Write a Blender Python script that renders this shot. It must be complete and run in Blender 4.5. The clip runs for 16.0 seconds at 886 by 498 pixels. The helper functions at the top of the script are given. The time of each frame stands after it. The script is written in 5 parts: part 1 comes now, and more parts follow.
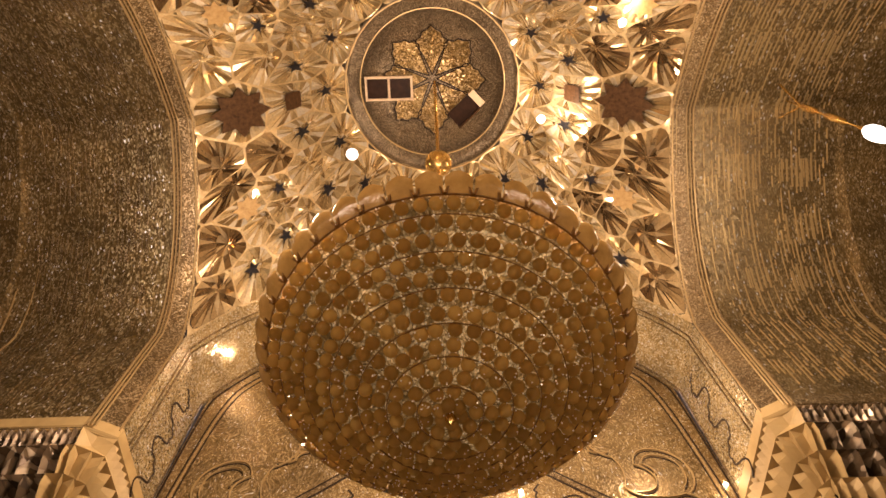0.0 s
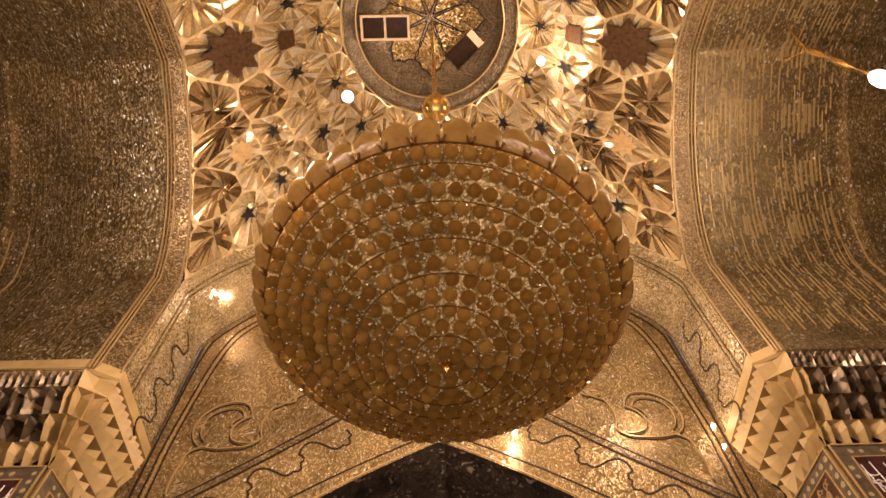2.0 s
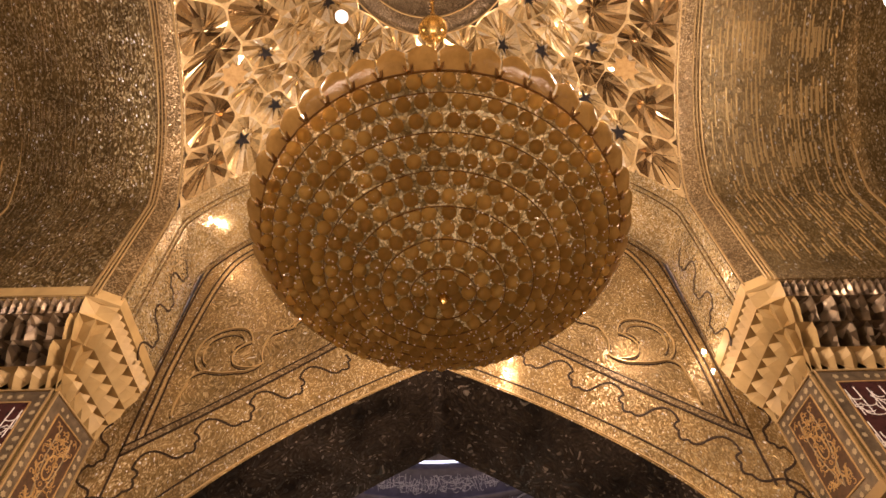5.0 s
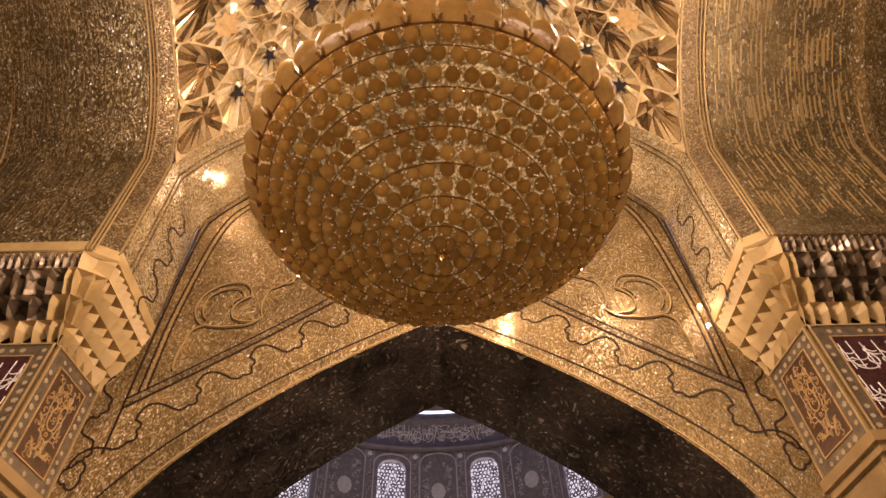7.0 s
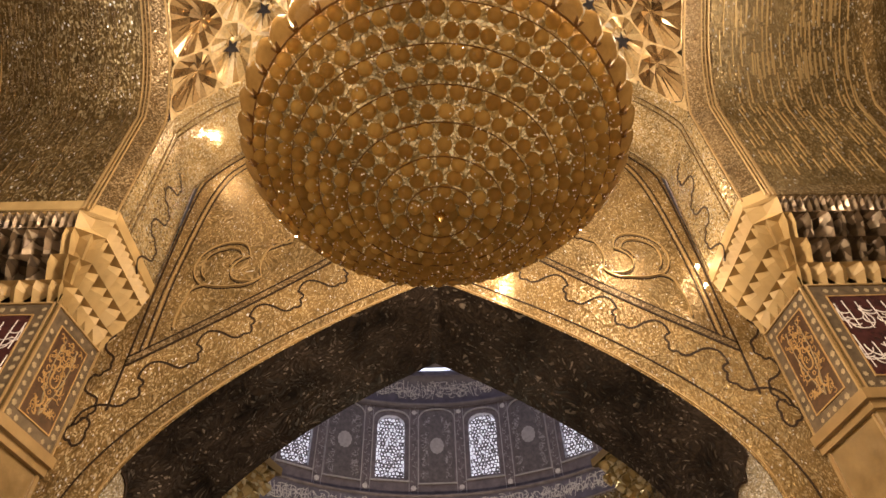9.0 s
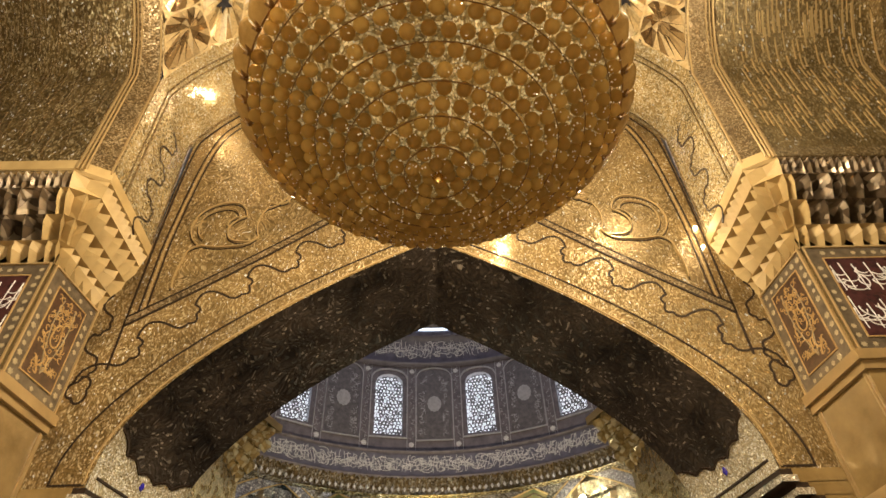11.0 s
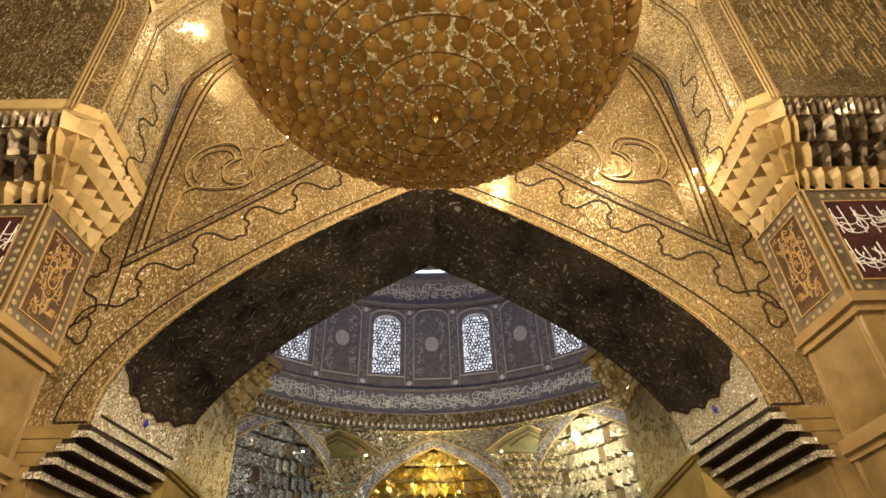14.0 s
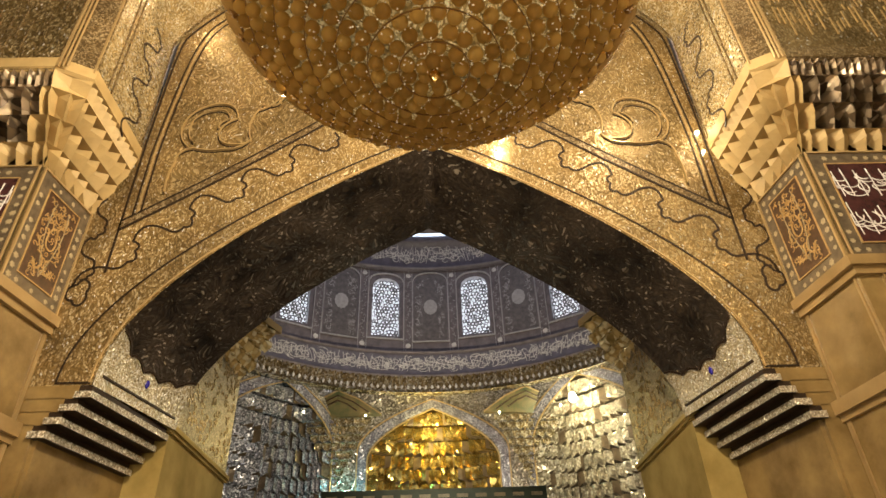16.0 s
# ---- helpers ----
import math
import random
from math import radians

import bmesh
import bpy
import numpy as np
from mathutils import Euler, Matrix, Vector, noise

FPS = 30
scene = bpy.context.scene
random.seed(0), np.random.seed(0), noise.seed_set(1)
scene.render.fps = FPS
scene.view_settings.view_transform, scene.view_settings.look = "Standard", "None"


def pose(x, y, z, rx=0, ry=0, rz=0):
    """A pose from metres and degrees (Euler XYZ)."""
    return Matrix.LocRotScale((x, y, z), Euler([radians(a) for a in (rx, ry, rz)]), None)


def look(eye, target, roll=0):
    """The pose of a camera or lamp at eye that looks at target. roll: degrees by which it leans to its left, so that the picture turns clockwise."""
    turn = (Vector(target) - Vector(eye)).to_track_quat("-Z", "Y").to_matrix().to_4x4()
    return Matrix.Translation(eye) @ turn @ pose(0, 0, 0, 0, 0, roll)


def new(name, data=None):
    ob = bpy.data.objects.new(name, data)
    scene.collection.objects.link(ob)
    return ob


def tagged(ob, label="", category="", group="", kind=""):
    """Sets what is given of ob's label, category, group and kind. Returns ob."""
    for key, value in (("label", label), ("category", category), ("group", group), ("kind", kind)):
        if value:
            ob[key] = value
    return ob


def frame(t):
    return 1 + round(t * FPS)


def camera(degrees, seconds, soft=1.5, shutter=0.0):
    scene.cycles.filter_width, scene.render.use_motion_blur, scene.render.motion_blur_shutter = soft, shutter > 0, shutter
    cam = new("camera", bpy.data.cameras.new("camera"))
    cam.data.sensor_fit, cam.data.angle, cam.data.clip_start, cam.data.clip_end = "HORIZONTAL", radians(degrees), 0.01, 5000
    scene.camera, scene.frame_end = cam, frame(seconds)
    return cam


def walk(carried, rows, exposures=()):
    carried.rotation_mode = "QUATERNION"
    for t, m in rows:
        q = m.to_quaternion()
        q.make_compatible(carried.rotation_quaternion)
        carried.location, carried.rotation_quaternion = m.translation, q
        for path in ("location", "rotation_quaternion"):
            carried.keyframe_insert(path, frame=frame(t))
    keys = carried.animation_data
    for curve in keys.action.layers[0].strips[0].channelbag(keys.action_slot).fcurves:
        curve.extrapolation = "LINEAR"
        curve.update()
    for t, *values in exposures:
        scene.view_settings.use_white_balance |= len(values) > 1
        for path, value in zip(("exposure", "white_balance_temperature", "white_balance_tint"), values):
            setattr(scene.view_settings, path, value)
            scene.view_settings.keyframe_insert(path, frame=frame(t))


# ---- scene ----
cam = camera(70.24, 16.0, soft=1.55)
EYE = 1.6
ROWS = [
    (0.0, -0.004, 0.045, -0.126, 156.16, 1.14, 1.19),
    (0.5, -0.004, 0.038, -0.116, 154.85, 1.16, 1.06),
    (1.0, -0.003, 0.033, -0.107, 153.38, 1.19, 0.93),
    (1.5, -0.003, 0.027, -0.097, 152.13, 1.23, 0.83),
    (2.0, -0.003, 0.022, -0.088, 151.01, 1.27, 0.80),
    (2.5, -0.002, 0.018, -0.079, 149.98, 1.31, 0.77),
    (3.0, -0.002, 0.014, -0.070, 148.75, 1.34, 0.72),
    (3.5, -0.002, 0.011, -0.062, 147.72, 1.34, 0.66),
    (4.0, -0.001, 0.008, -0.054, 146.56, 1.35, 0.61),
    (6.5, -0.000, -0.001, -0.018, 141.07, 1.46, 0.43),
    (7.0, -0.000, -0.001, -0.012, 140.07, 1.48, 0.38),
    (7.5, -0.000, -0.001, -0.006, 139.15, 1.50, 0.36),
    (8.0, 0.000, 0.000, 0.000, 138.23, 1.52, 0.33),
    (8.5, 0.000, 0.001, 0.005, 137.40, 1.56, 0.31),
    (9.0, 0.000, 0.003, 0.011, 136.33, 1.55, 0.26),
    (9.5, 0.000, 0.005, 0.015, 135.40, 1.56, 0.21),
    (12.0, 0.000, 0.022, 0.035, 131.08, 1.61, -0.10),
    (12.5, 0.000, 0.026, 0.038, 130.23, 1.61, -0.14),
    (13.0, 0.000, 0.032, 0.041, 129.29, 1.63, -0.19),
    (13.5, 0.000, 0.037, 0.044, 128.42, 1.66, -0.21),
    (14.0, 0.000, 0.043, 0.046, 127.54, 1.66, -0.24),
    (14.5, -0.000, 0.050, 0.048, 126.79, 1.65, -0.27),
    (15.0, -0.000, 0.057, 0.049, 126.01, 1.64, -0.32),
    (15.5, -0.000, 0.065, 0.051, 125.16, 1.65, -0.34),
    (16.0, -0.001, 0.073, 0.052, 124.23, 1.66, -0.39),
]
walk(cam, [(t, pose(x, y, EYE + z, rx, ry, rz)) for t, x, y, z, rx, ry, rz in ROWS],
     exposures=[(0.0, -0.05, 6250, 20), (3.0, -0.06, 6250, 24), (7.5, 0.08, 6200, 24), (8.5, 0.12, 6100, 18), (9.5, 0.28, 5950, 5), (12.0, 0.38, 5800, -3), (16.0, 0.42, 5800, -3)])

# ---- plan, heights above the eye (Z adds the eye's height) ----
AX, AY, YC = 4.33, 3.25, 2.42          # half width and half depth of the bay, and its middle
YF, YB = 7.16, 8.85                    # front arch wall, near and far face
HC = 6.82                              # top of the cornice


def Z(z):
    return z + EYE


def persian(u, k):
    u = min(abs(u), 1.0)
    return k * u + (1 - k) * (1 - (1 - u ** 2.3) ** (1 / 2.3))


def side_arch(dy, half=AY):
    return 11.33 - 2.9 * persian(0.97 * min(abs(dy) / half, 1), 0.33)


def front_arch(x, half=AX):
    return 12.2 - 3.9 * persian(0.968 * min(abs(x) / half, 1), 0.30)


def door_arch(x, half=4.02):
    return 6.81 - 3.75 * persian(min(abs(x) / half, 1), 0.56)


# ---- world and lights ----
world = bpy.data.worlds.new("world")
scene.world = world
world.use_nodes = True
world.node_tree.nodes["Background"].inputs[0].default_value = (0.5, 0.6, 0.8, 1)
world.node_tree.nodes["Background"].inputs[1].default_value = 0.02


def lamp(name, kind, place, power, colour, size=0.1, aim=None, spread=None):
    data = bpy.data.lights.new(name, kind)
    data.energy, data.color = power, colour
    if kind == "AREA":
        data.shape, data.size = "DISK", size
    else:
        data.shadow_soft_size = size
    if kind == "SPOT":
        data.spot_size, data.spot_blend = radians(spread), 0.6
    ob = new(name, data)
    ob.matrix_world = look(place, aim) if aim else pose(*place)
    return ob


WARM = (1.0, 0.73, 0.475)
COOL = (1.0, 0.87, 1.0)
# added fill: unseen lights over and round the chandelier, and low behind
lamp("crown_fill", "POINT", (0, YC, Z(6.4)), 2300, WARM, 0.4)
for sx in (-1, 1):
    lamp("hall_fill", "AREA", (sx * 3.2, -1.6, Z(1.2)), 148 if sx < 0 else 108, WARM, 0.3, (sx * 2.9, 5.5, Z(8)))
    # right one stands for the bay's hanging lamp, left one is added fill
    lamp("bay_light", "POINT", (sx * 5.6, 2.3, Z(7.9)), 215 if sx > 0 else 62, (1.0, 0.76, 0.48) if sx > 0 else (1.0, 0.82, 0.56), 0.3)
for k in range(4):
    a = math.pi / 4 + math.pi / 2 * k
    lamp("collar_fill", "POINT", (1.5 * math.cos(a), YC + 1.5 * math.sin(a), Z(3.95)), 50, WARM, 0.12)
# added fill aimed at the far wall, no floodlight is seen there
lamp("chamber_fill", "AREA", (0, 21.5, Z(6.2)), 950, WARM, 2.5, (0, 33, Z(10.5)))
lamp("niche_light", "POINT", (7.0, 30.0, Z(11.0)), 760, (1.0, 0.80, 0.48), 0.25)
lamp("gold_niche_light", "POINT", (0, 32.6, Z(10.6)), 520, (1.0, 0.72, 0.25), 0.25)
lamp("teal_light", "POINT", (-4.2, 31.9, Z(7.7)), 60, (0.25, 1.0, 0.9), 0.1)
# added cool fill under the dome, no lamp hangs there
lamp("drum_fill", "AREA", (0, 21.2, Z(27)), 350, COOL, 8.0, (0, 21.3, 0))

# added fill that brightens the passage, without a visible lamp
lamp("passage_fill", "POINT", (0, 12.4, Z(5.4)), 85, (1.0, 0.8, 0.5), 0.2)

lamp("corner_spot_light", "POINT", (3.25, 6.1, Z(7.6)), 70, WARM, 0.06)

# ---- materials ----


def material(name, base, rough=0.5, metal=0.0, spec=0.5, emit=None, power=0.0):
    m = bpy.data.materials.new(name)
    m.use_nodes = True
    b = m.node_tree.nodes["Principled BSDF"]
    b.inputs["Base Color"].default_value = (*base, 1)
    b.inputs["Roughness"].default_value = rough
    b.inputs["Metallic"].default_value = metal
    b.inputs["Specular IOR Level"].default_value = spec
    if emit:
        b.inputs["Emission Color"].default_value = (*emit, 1)
        b.inputs["Emission Strength"].default_value = power
    return m


def nodes_of(m):
    nt = m.node_tree
    return nt, nt.nodes, nt.links, nt.nodes["Principled BSDF"]


def ramp(nt, source, stops):
    r = nt.nodes.new("ShaderNodeValToRGB")
    while len(r.color_ramp.elements) < len(stops):
        r.color_ramp.elements.new(0.5)
    for e, (p, c) in zip(r.color_ramp.elements, stops):
        e.position, e.color = p, (*c, 1)
    nt.links.new(source, r.inputs[0])
    return r.outputs[0]


def noise_of(nt, scale, detail=4.0, rough=0.6):
    co = nt.nodes.new("ShaderNodeTexCoord")
    n = nt.nodes.new("ShaderNodeTexNoise")
    n.inputs["Scale"].default_value, n.inputs["Detail"].default_value, n.inputs["Roughness"].default_value = scale, detail, rough
    nt.links.new(co.outputs["Object"], n.inputs["Vector"])
    return n.outputs[0]


def mosaic(name, dark, mid, light, cell=0.05, tilt=0.35, rough=0.22, metal=0.9, stretch=(1, 1, 1), stain=0.5, mid_at=0.55, glints=None, swirl=0.25, grout=0.35):
    """Cut-mirror mosaic: slivers that follow a swirling pattern, each tilted its own way and with its own tone, in
    darker joints. A few whitened slivers paint in glints.
    """
    m = material(name, mid, rough, metal)
    nt, nodes, links, b = nodes_of(m)
    co = nodes.new("ShaderNodeTexCoord")
    bend = nodes.new("ShaderNodeTexNoise")
    bend.inputs["Scale"].default_value, bend.inputs["Detail"].default_value = 2.6, 1.0
    links.new(co.outputs["Object"], bend.inputs["Vector"])
    off = nodes.new("ShaderNodeVectorMath")
    off.operation = "MULTIPLY_ADD"
    off.inputs[1].default_value = (swirl,) * 3
    links.new(bend.outputs["Color"], off.inputs[0])
    links.new(co.outputs["Object"], off.inputs[2])
    mp = nodes.new("ShaderNodeMapping")
    mp.inputs["Scale"].default_value = stretch
    links.new(off.outputs[0], mp.inputs[0])
    v = nodes.new("ShaderNodeTexVoronoi")
    v.inputs["Scale"].default_value = 1 / cell
    links.new(mp.outputs[0], v.inputs["Vector"])
    sep = nodes.new("ShaderNodeSeparateColor")
    links.new(v.outputs["Color"], sep.inputs[0])
    # whitened cells stand in for reflections of white lamps
    tone = ramp(nt, sep.outputs[0], [(0.0, dark), (mid_at, mid), (1.0, light)] if not glints else [(0.0, dark), (mid_at, mid), (0.982, light), (0.987, glints)])
    big = noise_of(nt, 1.3, 5.0)
    wear = ramp(nt, big, [(0.3, (1 - stain,) * 3), (0.7, (1, 1, 1))])
    joint = ramp(nt, v.outputs["Distance"], [(0.35, (1, 1, 1)), (0.75, (1 - grout,) * 3)])
    for source in (wear, joint):
        mix = nodes.new("ShaderNodeMix")
        mix.data_type, mix.blend_type = "RGBA", "MULTIPLY"
        mix.inputs[0].default_value = 1.0
        links.new(tone, mix.inputs[6])
        links.new(source, mix.inputs[7])
        tone = mix.outputs[2]
    links.new(tone, b.inputs["Base Color"])
    geo = nodes.new("ShaderNodeNewGeometry")
    sub = nodes.new("ShaderNodeVectorMath")
    sub.operation = "SUBTRACT"
    sub.inputs[1].default_value = (0.5, 0.5, 0.5)
    links.new(v.outputs["Color"], sub.inputs[0])
    sc = nodes.new("ShaderNodeVectorMath")
    sc.operation = "SCALE"
    sc.inputs[3].default_value = tilt * 2
    links.new(sub.outputs[0], sc.inputs[0])
    add = nodes.new("ShaderNodeVectorMath")
    add.operation = "ADD"
    links.new(geo.outputs["Normal"], add.inputs[0])
    links.new(sc.outputs[0], add.inputs[1])
    nrm = nodes.new("ShaderNodeVectorMath")
    nrm.operation = "NORMALIZE"
    links.new(add.outputs[0], nrm.inputs[0])
    links.new(nrm.outputs[0], b.inputs["Normal"])
    return m


def mottled(name, dark, light, scale=3.0, rough=0.4, metal=0.0, bump=0.1, fine=40.0):
    m = material(name, light, rough, metal)
    nt, nodes, links, b = nodes_of(m)
    links.new(ramp(nt, noise_of(nt, scale, 7.0), [(0.3, dark), (0.7, light)]), b.inputs["Base Color"])
    bp = nodes.new("ShaderNodeBump")
    bp.inputs["Strength"].default_value, bp.inputs["Distance"].default_value = bump, 0.02
    links.new(noise_of(nt, fine, 3.0), bp.inputs["Height"])
    links.new(bp.outputs[0], b.inputs["Normal"])
    return m


GOLD = mosaic("gold_mirror_mosaic", (0.25, 0.165, 0.06), (0.40, 0.275, 0.11), (0.74, 0.61, 0.37), 0.016, 0.21, 0.30, 0.6, stretch=(1, 1, 0.5), stain=0.5, mid_at=0.62, glints=(0.95, 0.96, 1.0))
FIELD = mosaic("spandrel_mosaic", (0.21, 0.14, 0.052), (0.35, 0.245, 0.10), (0.72, 0.58, 0.34), 0.016, 0.20, 0.30, 0.6, stretch=(1, 1, 0.4), stain=0.5, mid_at=0.62, glints=(0.95, 0.96, 1.0), swirl=0.45)
GREEN = mosaic("aged_mirror_mosaic", (0.15, 0.10, 0.038), (0.27, 0.19, 0.078), (0.56, 0.46, 0.28), 0.020, 0.16, 0.34, 0.6, stretch=(1, 0.5, 0.5), stain=0.5, mid_at=0.62, glints=(0.9, 0.92, 1.0), swirl=0.15)
# dark reflection in the doorway soffit's mirrors, put into the base colour
DARK = mosaic("dark_reflection_mosaic", (0.062, 0.046, 0.036), (0.10, 0.077, 0.062), (0.46, 0.40, 0.33), 0.028, 0.17, 0.34, 0.5, stretch=(0.5, 0.7, 1), stain=0.85, mid_at=0.92, swirl=0.5)
SILVER = mosaic("silver_mirror_mosaic", (0.19, 0.19, 0.22), (0.42, 0.42, 0.48), (0.90, 0.90, 1.0), 0.07, 0.33, 0.25, 0.4)
PALEFOOT = mosaic("pale_foot_mosaic", (0.42, 0.34, 0.20), (0.64, 0.54, 0.36), (1.0, 0.96, 0.88), 0.018, 0.25, 0.25, 0.45, stain=0.3, glints=(0.95, 0.96, 1.0))
STEPS = mosaic("corbel_mirror", (0.35, 0.30, 0.22), (0.6, 0.52, 0.40), (0.95, 0.9, 0.8), 0.02, 0.35, 0.2, 0.35)
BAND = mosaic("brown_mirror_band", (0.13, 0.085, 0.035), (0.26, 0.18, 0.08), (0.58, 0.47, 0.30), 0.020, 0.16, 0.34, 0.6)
def facets(name, tones):
    """Mirror facets, each with its own tone and slightly uneven."""
    m = material(name, (0.7, 0.5, 0.25), 0.13, 0.7)
    nt, nodes, links, b = nodes_of(m)
    geo = nodes.new("ShaderNodeNewGeometry")
    tone = ramp(nt, geo.outputs["Random Per Island"], tones)
    specks = ramp(nt, noise_of(nt, 22.0, 3.0), [(0.35, (0.72, 0.72, 0.72)), (0.6, (1, 1, 1))])
    mix = nodes.new("ShaderNodeMix")
    mix.data_type, mix.blend_type = "RGBA", "MULTIPLY"
    mix.inputs[0].default_value = 1.0
    links.new(tone, mix.inputs[6])
    links.new(specks, mix.inputs[7])
    links.new(mix.outputs[2], b.inputs["Base Color"])
    bp = nodes.new("ShaderNodeBump")
    bp.inputs["Strength"].default_value, bp.inputs["Distance"].default_value = 0.25, 0.02
    links.new(noise_of(nt, 9.0, 2.0), bp.inputs["Height"])
    links.new(bp.outputs[0], b.inputs["Normal"])
    return m


FACET = facets("faceted_mirror", [(0.0, (0.27, 0.18, 0.075)), (0.3, (0.56, 0.43, 0.22)), (0.7, (0.84, 0.70, 0.43)), (1.0, (1.0, 0.96, 0.84))])
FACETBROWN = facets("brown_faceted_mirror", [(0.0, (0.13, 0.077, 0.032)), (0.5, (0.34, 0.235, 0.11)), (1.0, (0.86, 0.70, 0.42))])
RIDGE = mottled("gilt_ridge", (0.38, 0.28, 0.13), (0.68, 0.54, 0.32), 7.0, 0.25, 0.5, 0.4, 18.0)
STAR = mottled("dark_star_glass", (0.006, 0.006, 0.008), (0.022, 0.020, 0.022), 9.0, 0.45, 0.0)
BROWNSTAR = mottled("brown_star_plate", (0.028, 0.014, 0.006), (0.085, 0.044, 0.018), 14.0, 0.5, 0.1)
CREAM = mottled("cream_plaster", (0.29, 0.20, 0.08), (0.43, 0.31, 0.135), 2.5, 0.55, 0.0, 0.05)
MARBLE = mottled("honey_marble", (0.10, 0.064, 0.022), (0.25, 0.172, 0.07), 1.6, 0.16, 0.0, 0.03)
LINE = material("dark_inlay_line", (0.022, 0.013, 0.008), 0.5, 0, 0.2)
RUSSET = mottled("russet_tile", (0.022, 0.010, 0.008), (0.075, 0.038, 0.02), 16.0, 0.3, 0.0, 0.05)
GILT = material("gilt_moulding", (0.38, 0.27, 0.125), 0.4, 0.4)
BRASS = material("brass", (0.80, 0.56, 0.20), 0.22, 1.0)
GLOBE = mottled("amber_glass", (0.30, 0.175, 0.045), (0.42, 0.26, 0.075), 5.0, 0.07, 0.0, 0.02)
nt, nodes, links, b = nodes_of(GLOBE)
# faint glow added to the glass, which holds no bulbs
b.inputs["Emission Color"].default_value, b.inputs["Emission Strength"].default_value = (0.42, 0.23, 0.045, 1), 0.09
info, isl = nodes.new("ShaderNodeObjectInfo"), nodes.new("ShaderNodeNewGeometry")
both = nodes.new("ShaderNodeMath")
both.operation = "ADD"
links.new(info.outputs["Random"], both.inputs[0])
links.new(isl.outputs["Random Per Island"], both.inputs[1])
part_of = nodes.new("ShaderNodeMath")
part_of.operation = "FRACT"
links.new(both.outputs[0], part_of.inputs[0])
links.new(ramp(nt, part_of.outputs[0], [(0.0, (0.13, 0.068, 0.016)), (0.5, (0.26, 0.15, 0.037)), (1.0, (0.46, 0.31, 0.09))]), b.inputs["Base Color"])
glow_through = nodes.new("ShaderNodeBsdfTranslucent")
glow_through.inputs[0].default_value = (0.66, 0.43, 0.12, 1)
blend = nodes.new("ShaderNodeMixShader")
blend.inputs[0].default_value = 0.5
links.new(b.outputs[0], blend.inputs[1])
links.new(glow_through.outputs[0], blend.inputs[2])
clear = nodes.new("ShaderNodeBsdfTransparent")
clear.inputs[0].default_value = (1.0, 0.86, 0.5, 1)
thin = nodes.new("ShaderNodeMixShader")
thin.inputs[0].default_value = 0.12
links.new(blend.outputs[0], thin.inputs[1])
links.new(clear.outputs[0], thin.inputs[2])
links.new(thin.outputs[0], nodes["Material Output"].inputs[0])
MILKY = mosaic("glowing_gilt_pan", (0.22, 0.115, 0.025), (0.46, 0.27, 0.07), (1.0, 0.74, 0.34), 0.016, 0.30, 0.4, 0.0, stain=0.75)
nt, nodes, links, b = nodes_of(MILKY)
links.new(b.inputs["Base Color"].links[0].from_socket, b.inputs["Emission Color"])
# lamplight on the pan put in as emission
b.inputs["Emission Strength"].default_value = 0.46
COLLAR = mottled("amber_cut_glass", (0.26, 0.15, 0.04), (0.42, 0.26, 0.08), 8.0, 0.2, 0.0, 0.2)
CELLGOLD = mosaic("mirror_cells", (0.07, 0.046, 0.028), (0.20, 0.14, 0.08), (0.62, 0.50, 0.36), 0.12, 0.16, 0.32, 0.45)
SOFFIT = mosaic("pale_gold_mosaic", (0.42, 0.30, 0.12), (0.66, 0.50, 0.235), (1.0, 0.92, 0.70), 0.022, 0.32, 0.22, 0.5, glints=(0.97, 0.98, 1.0))
CHAMBER = mosaic("chamber_mirror_mosaic", (0.17, 0.145, 0.11), (0.42, 0.37, 0.30), (0.95, 0.90, 0.86), 0.07, 0.34, 0.25, 0.45, stain=0.45)
# shade under the niches' cells, painted as a dark colour
CELLSHADE = mottled("cell_shade", (0.07, 0.05, 0.03), (0.16, 0.115, 0.07), 3.0, 0.35, 0.2)
SQUINCH = mosaic("squinch_mirror_cells", (0.26, 0.19, 0.08), (0.52, 0.41, 0.21), (1.0, 0.96, 0.84), 0.06, 0.4, 0.2, 0.4)
LILAC = mosaic("lilac_mirror_band", (0.20, 0.19, 0.25), (0.38, 0.36, 0.44), (0.80, 0.79, 0.9), 0.06, 0.3, 0.25, 0.35)
DRUMCELL = mosaic("small_gilt_cells", (0.24, 0.165, 0.07), (0.46, 0.35, 0.18), (1.0, 0.95, 0.82), 0.10, 0.3, 0.22, 0.4)
CORBELGOLD = mosaic("gilt_corbel_cells", (0.42, 0.30, 0.12), (0.74, 0.57, 0.27), (1.0, 0.93, 0.68), 0.10, 0.25, 0.25, 0.15)
DRUM = mottled("drum_tiles", (0.10, 0.085, 0.097), (0.21, 0.18, 0.203), 2.6, 0.5, 0.0, 0.1)
DRUMDARK = mottled("drum_panel_tiles", (0.085, 0.075, 0.082), (0.18, 0.158, 0.165), 5.0, 0.5, 0.0, 0.1)
DRUMPALE = mottled("pale_drum_stucco", (0.34, 0.33, 0.36), (0.52, 0.50, 0.54), 5.0, 0.5, 0.0, 0.1)
SCRIPT = mottled("script_frieze", (0.115, 0.105, 0.14), (0.19, 0.175, 0.23), 2.2, 0.5, 0.0, 0.1)
STROKE = mottled("white_script_stroke", (0.55, 0.53, 0.55), (0.78, 0.76, 0.76), 6.0, 0.5, 0.0, 0.05)
BORDER = mottled("blue_grey_tile", (0.05, 0.038, 0.025), (0.13, 0.10, 0.068), 7.0, 0.25, 0.0, 0.05)
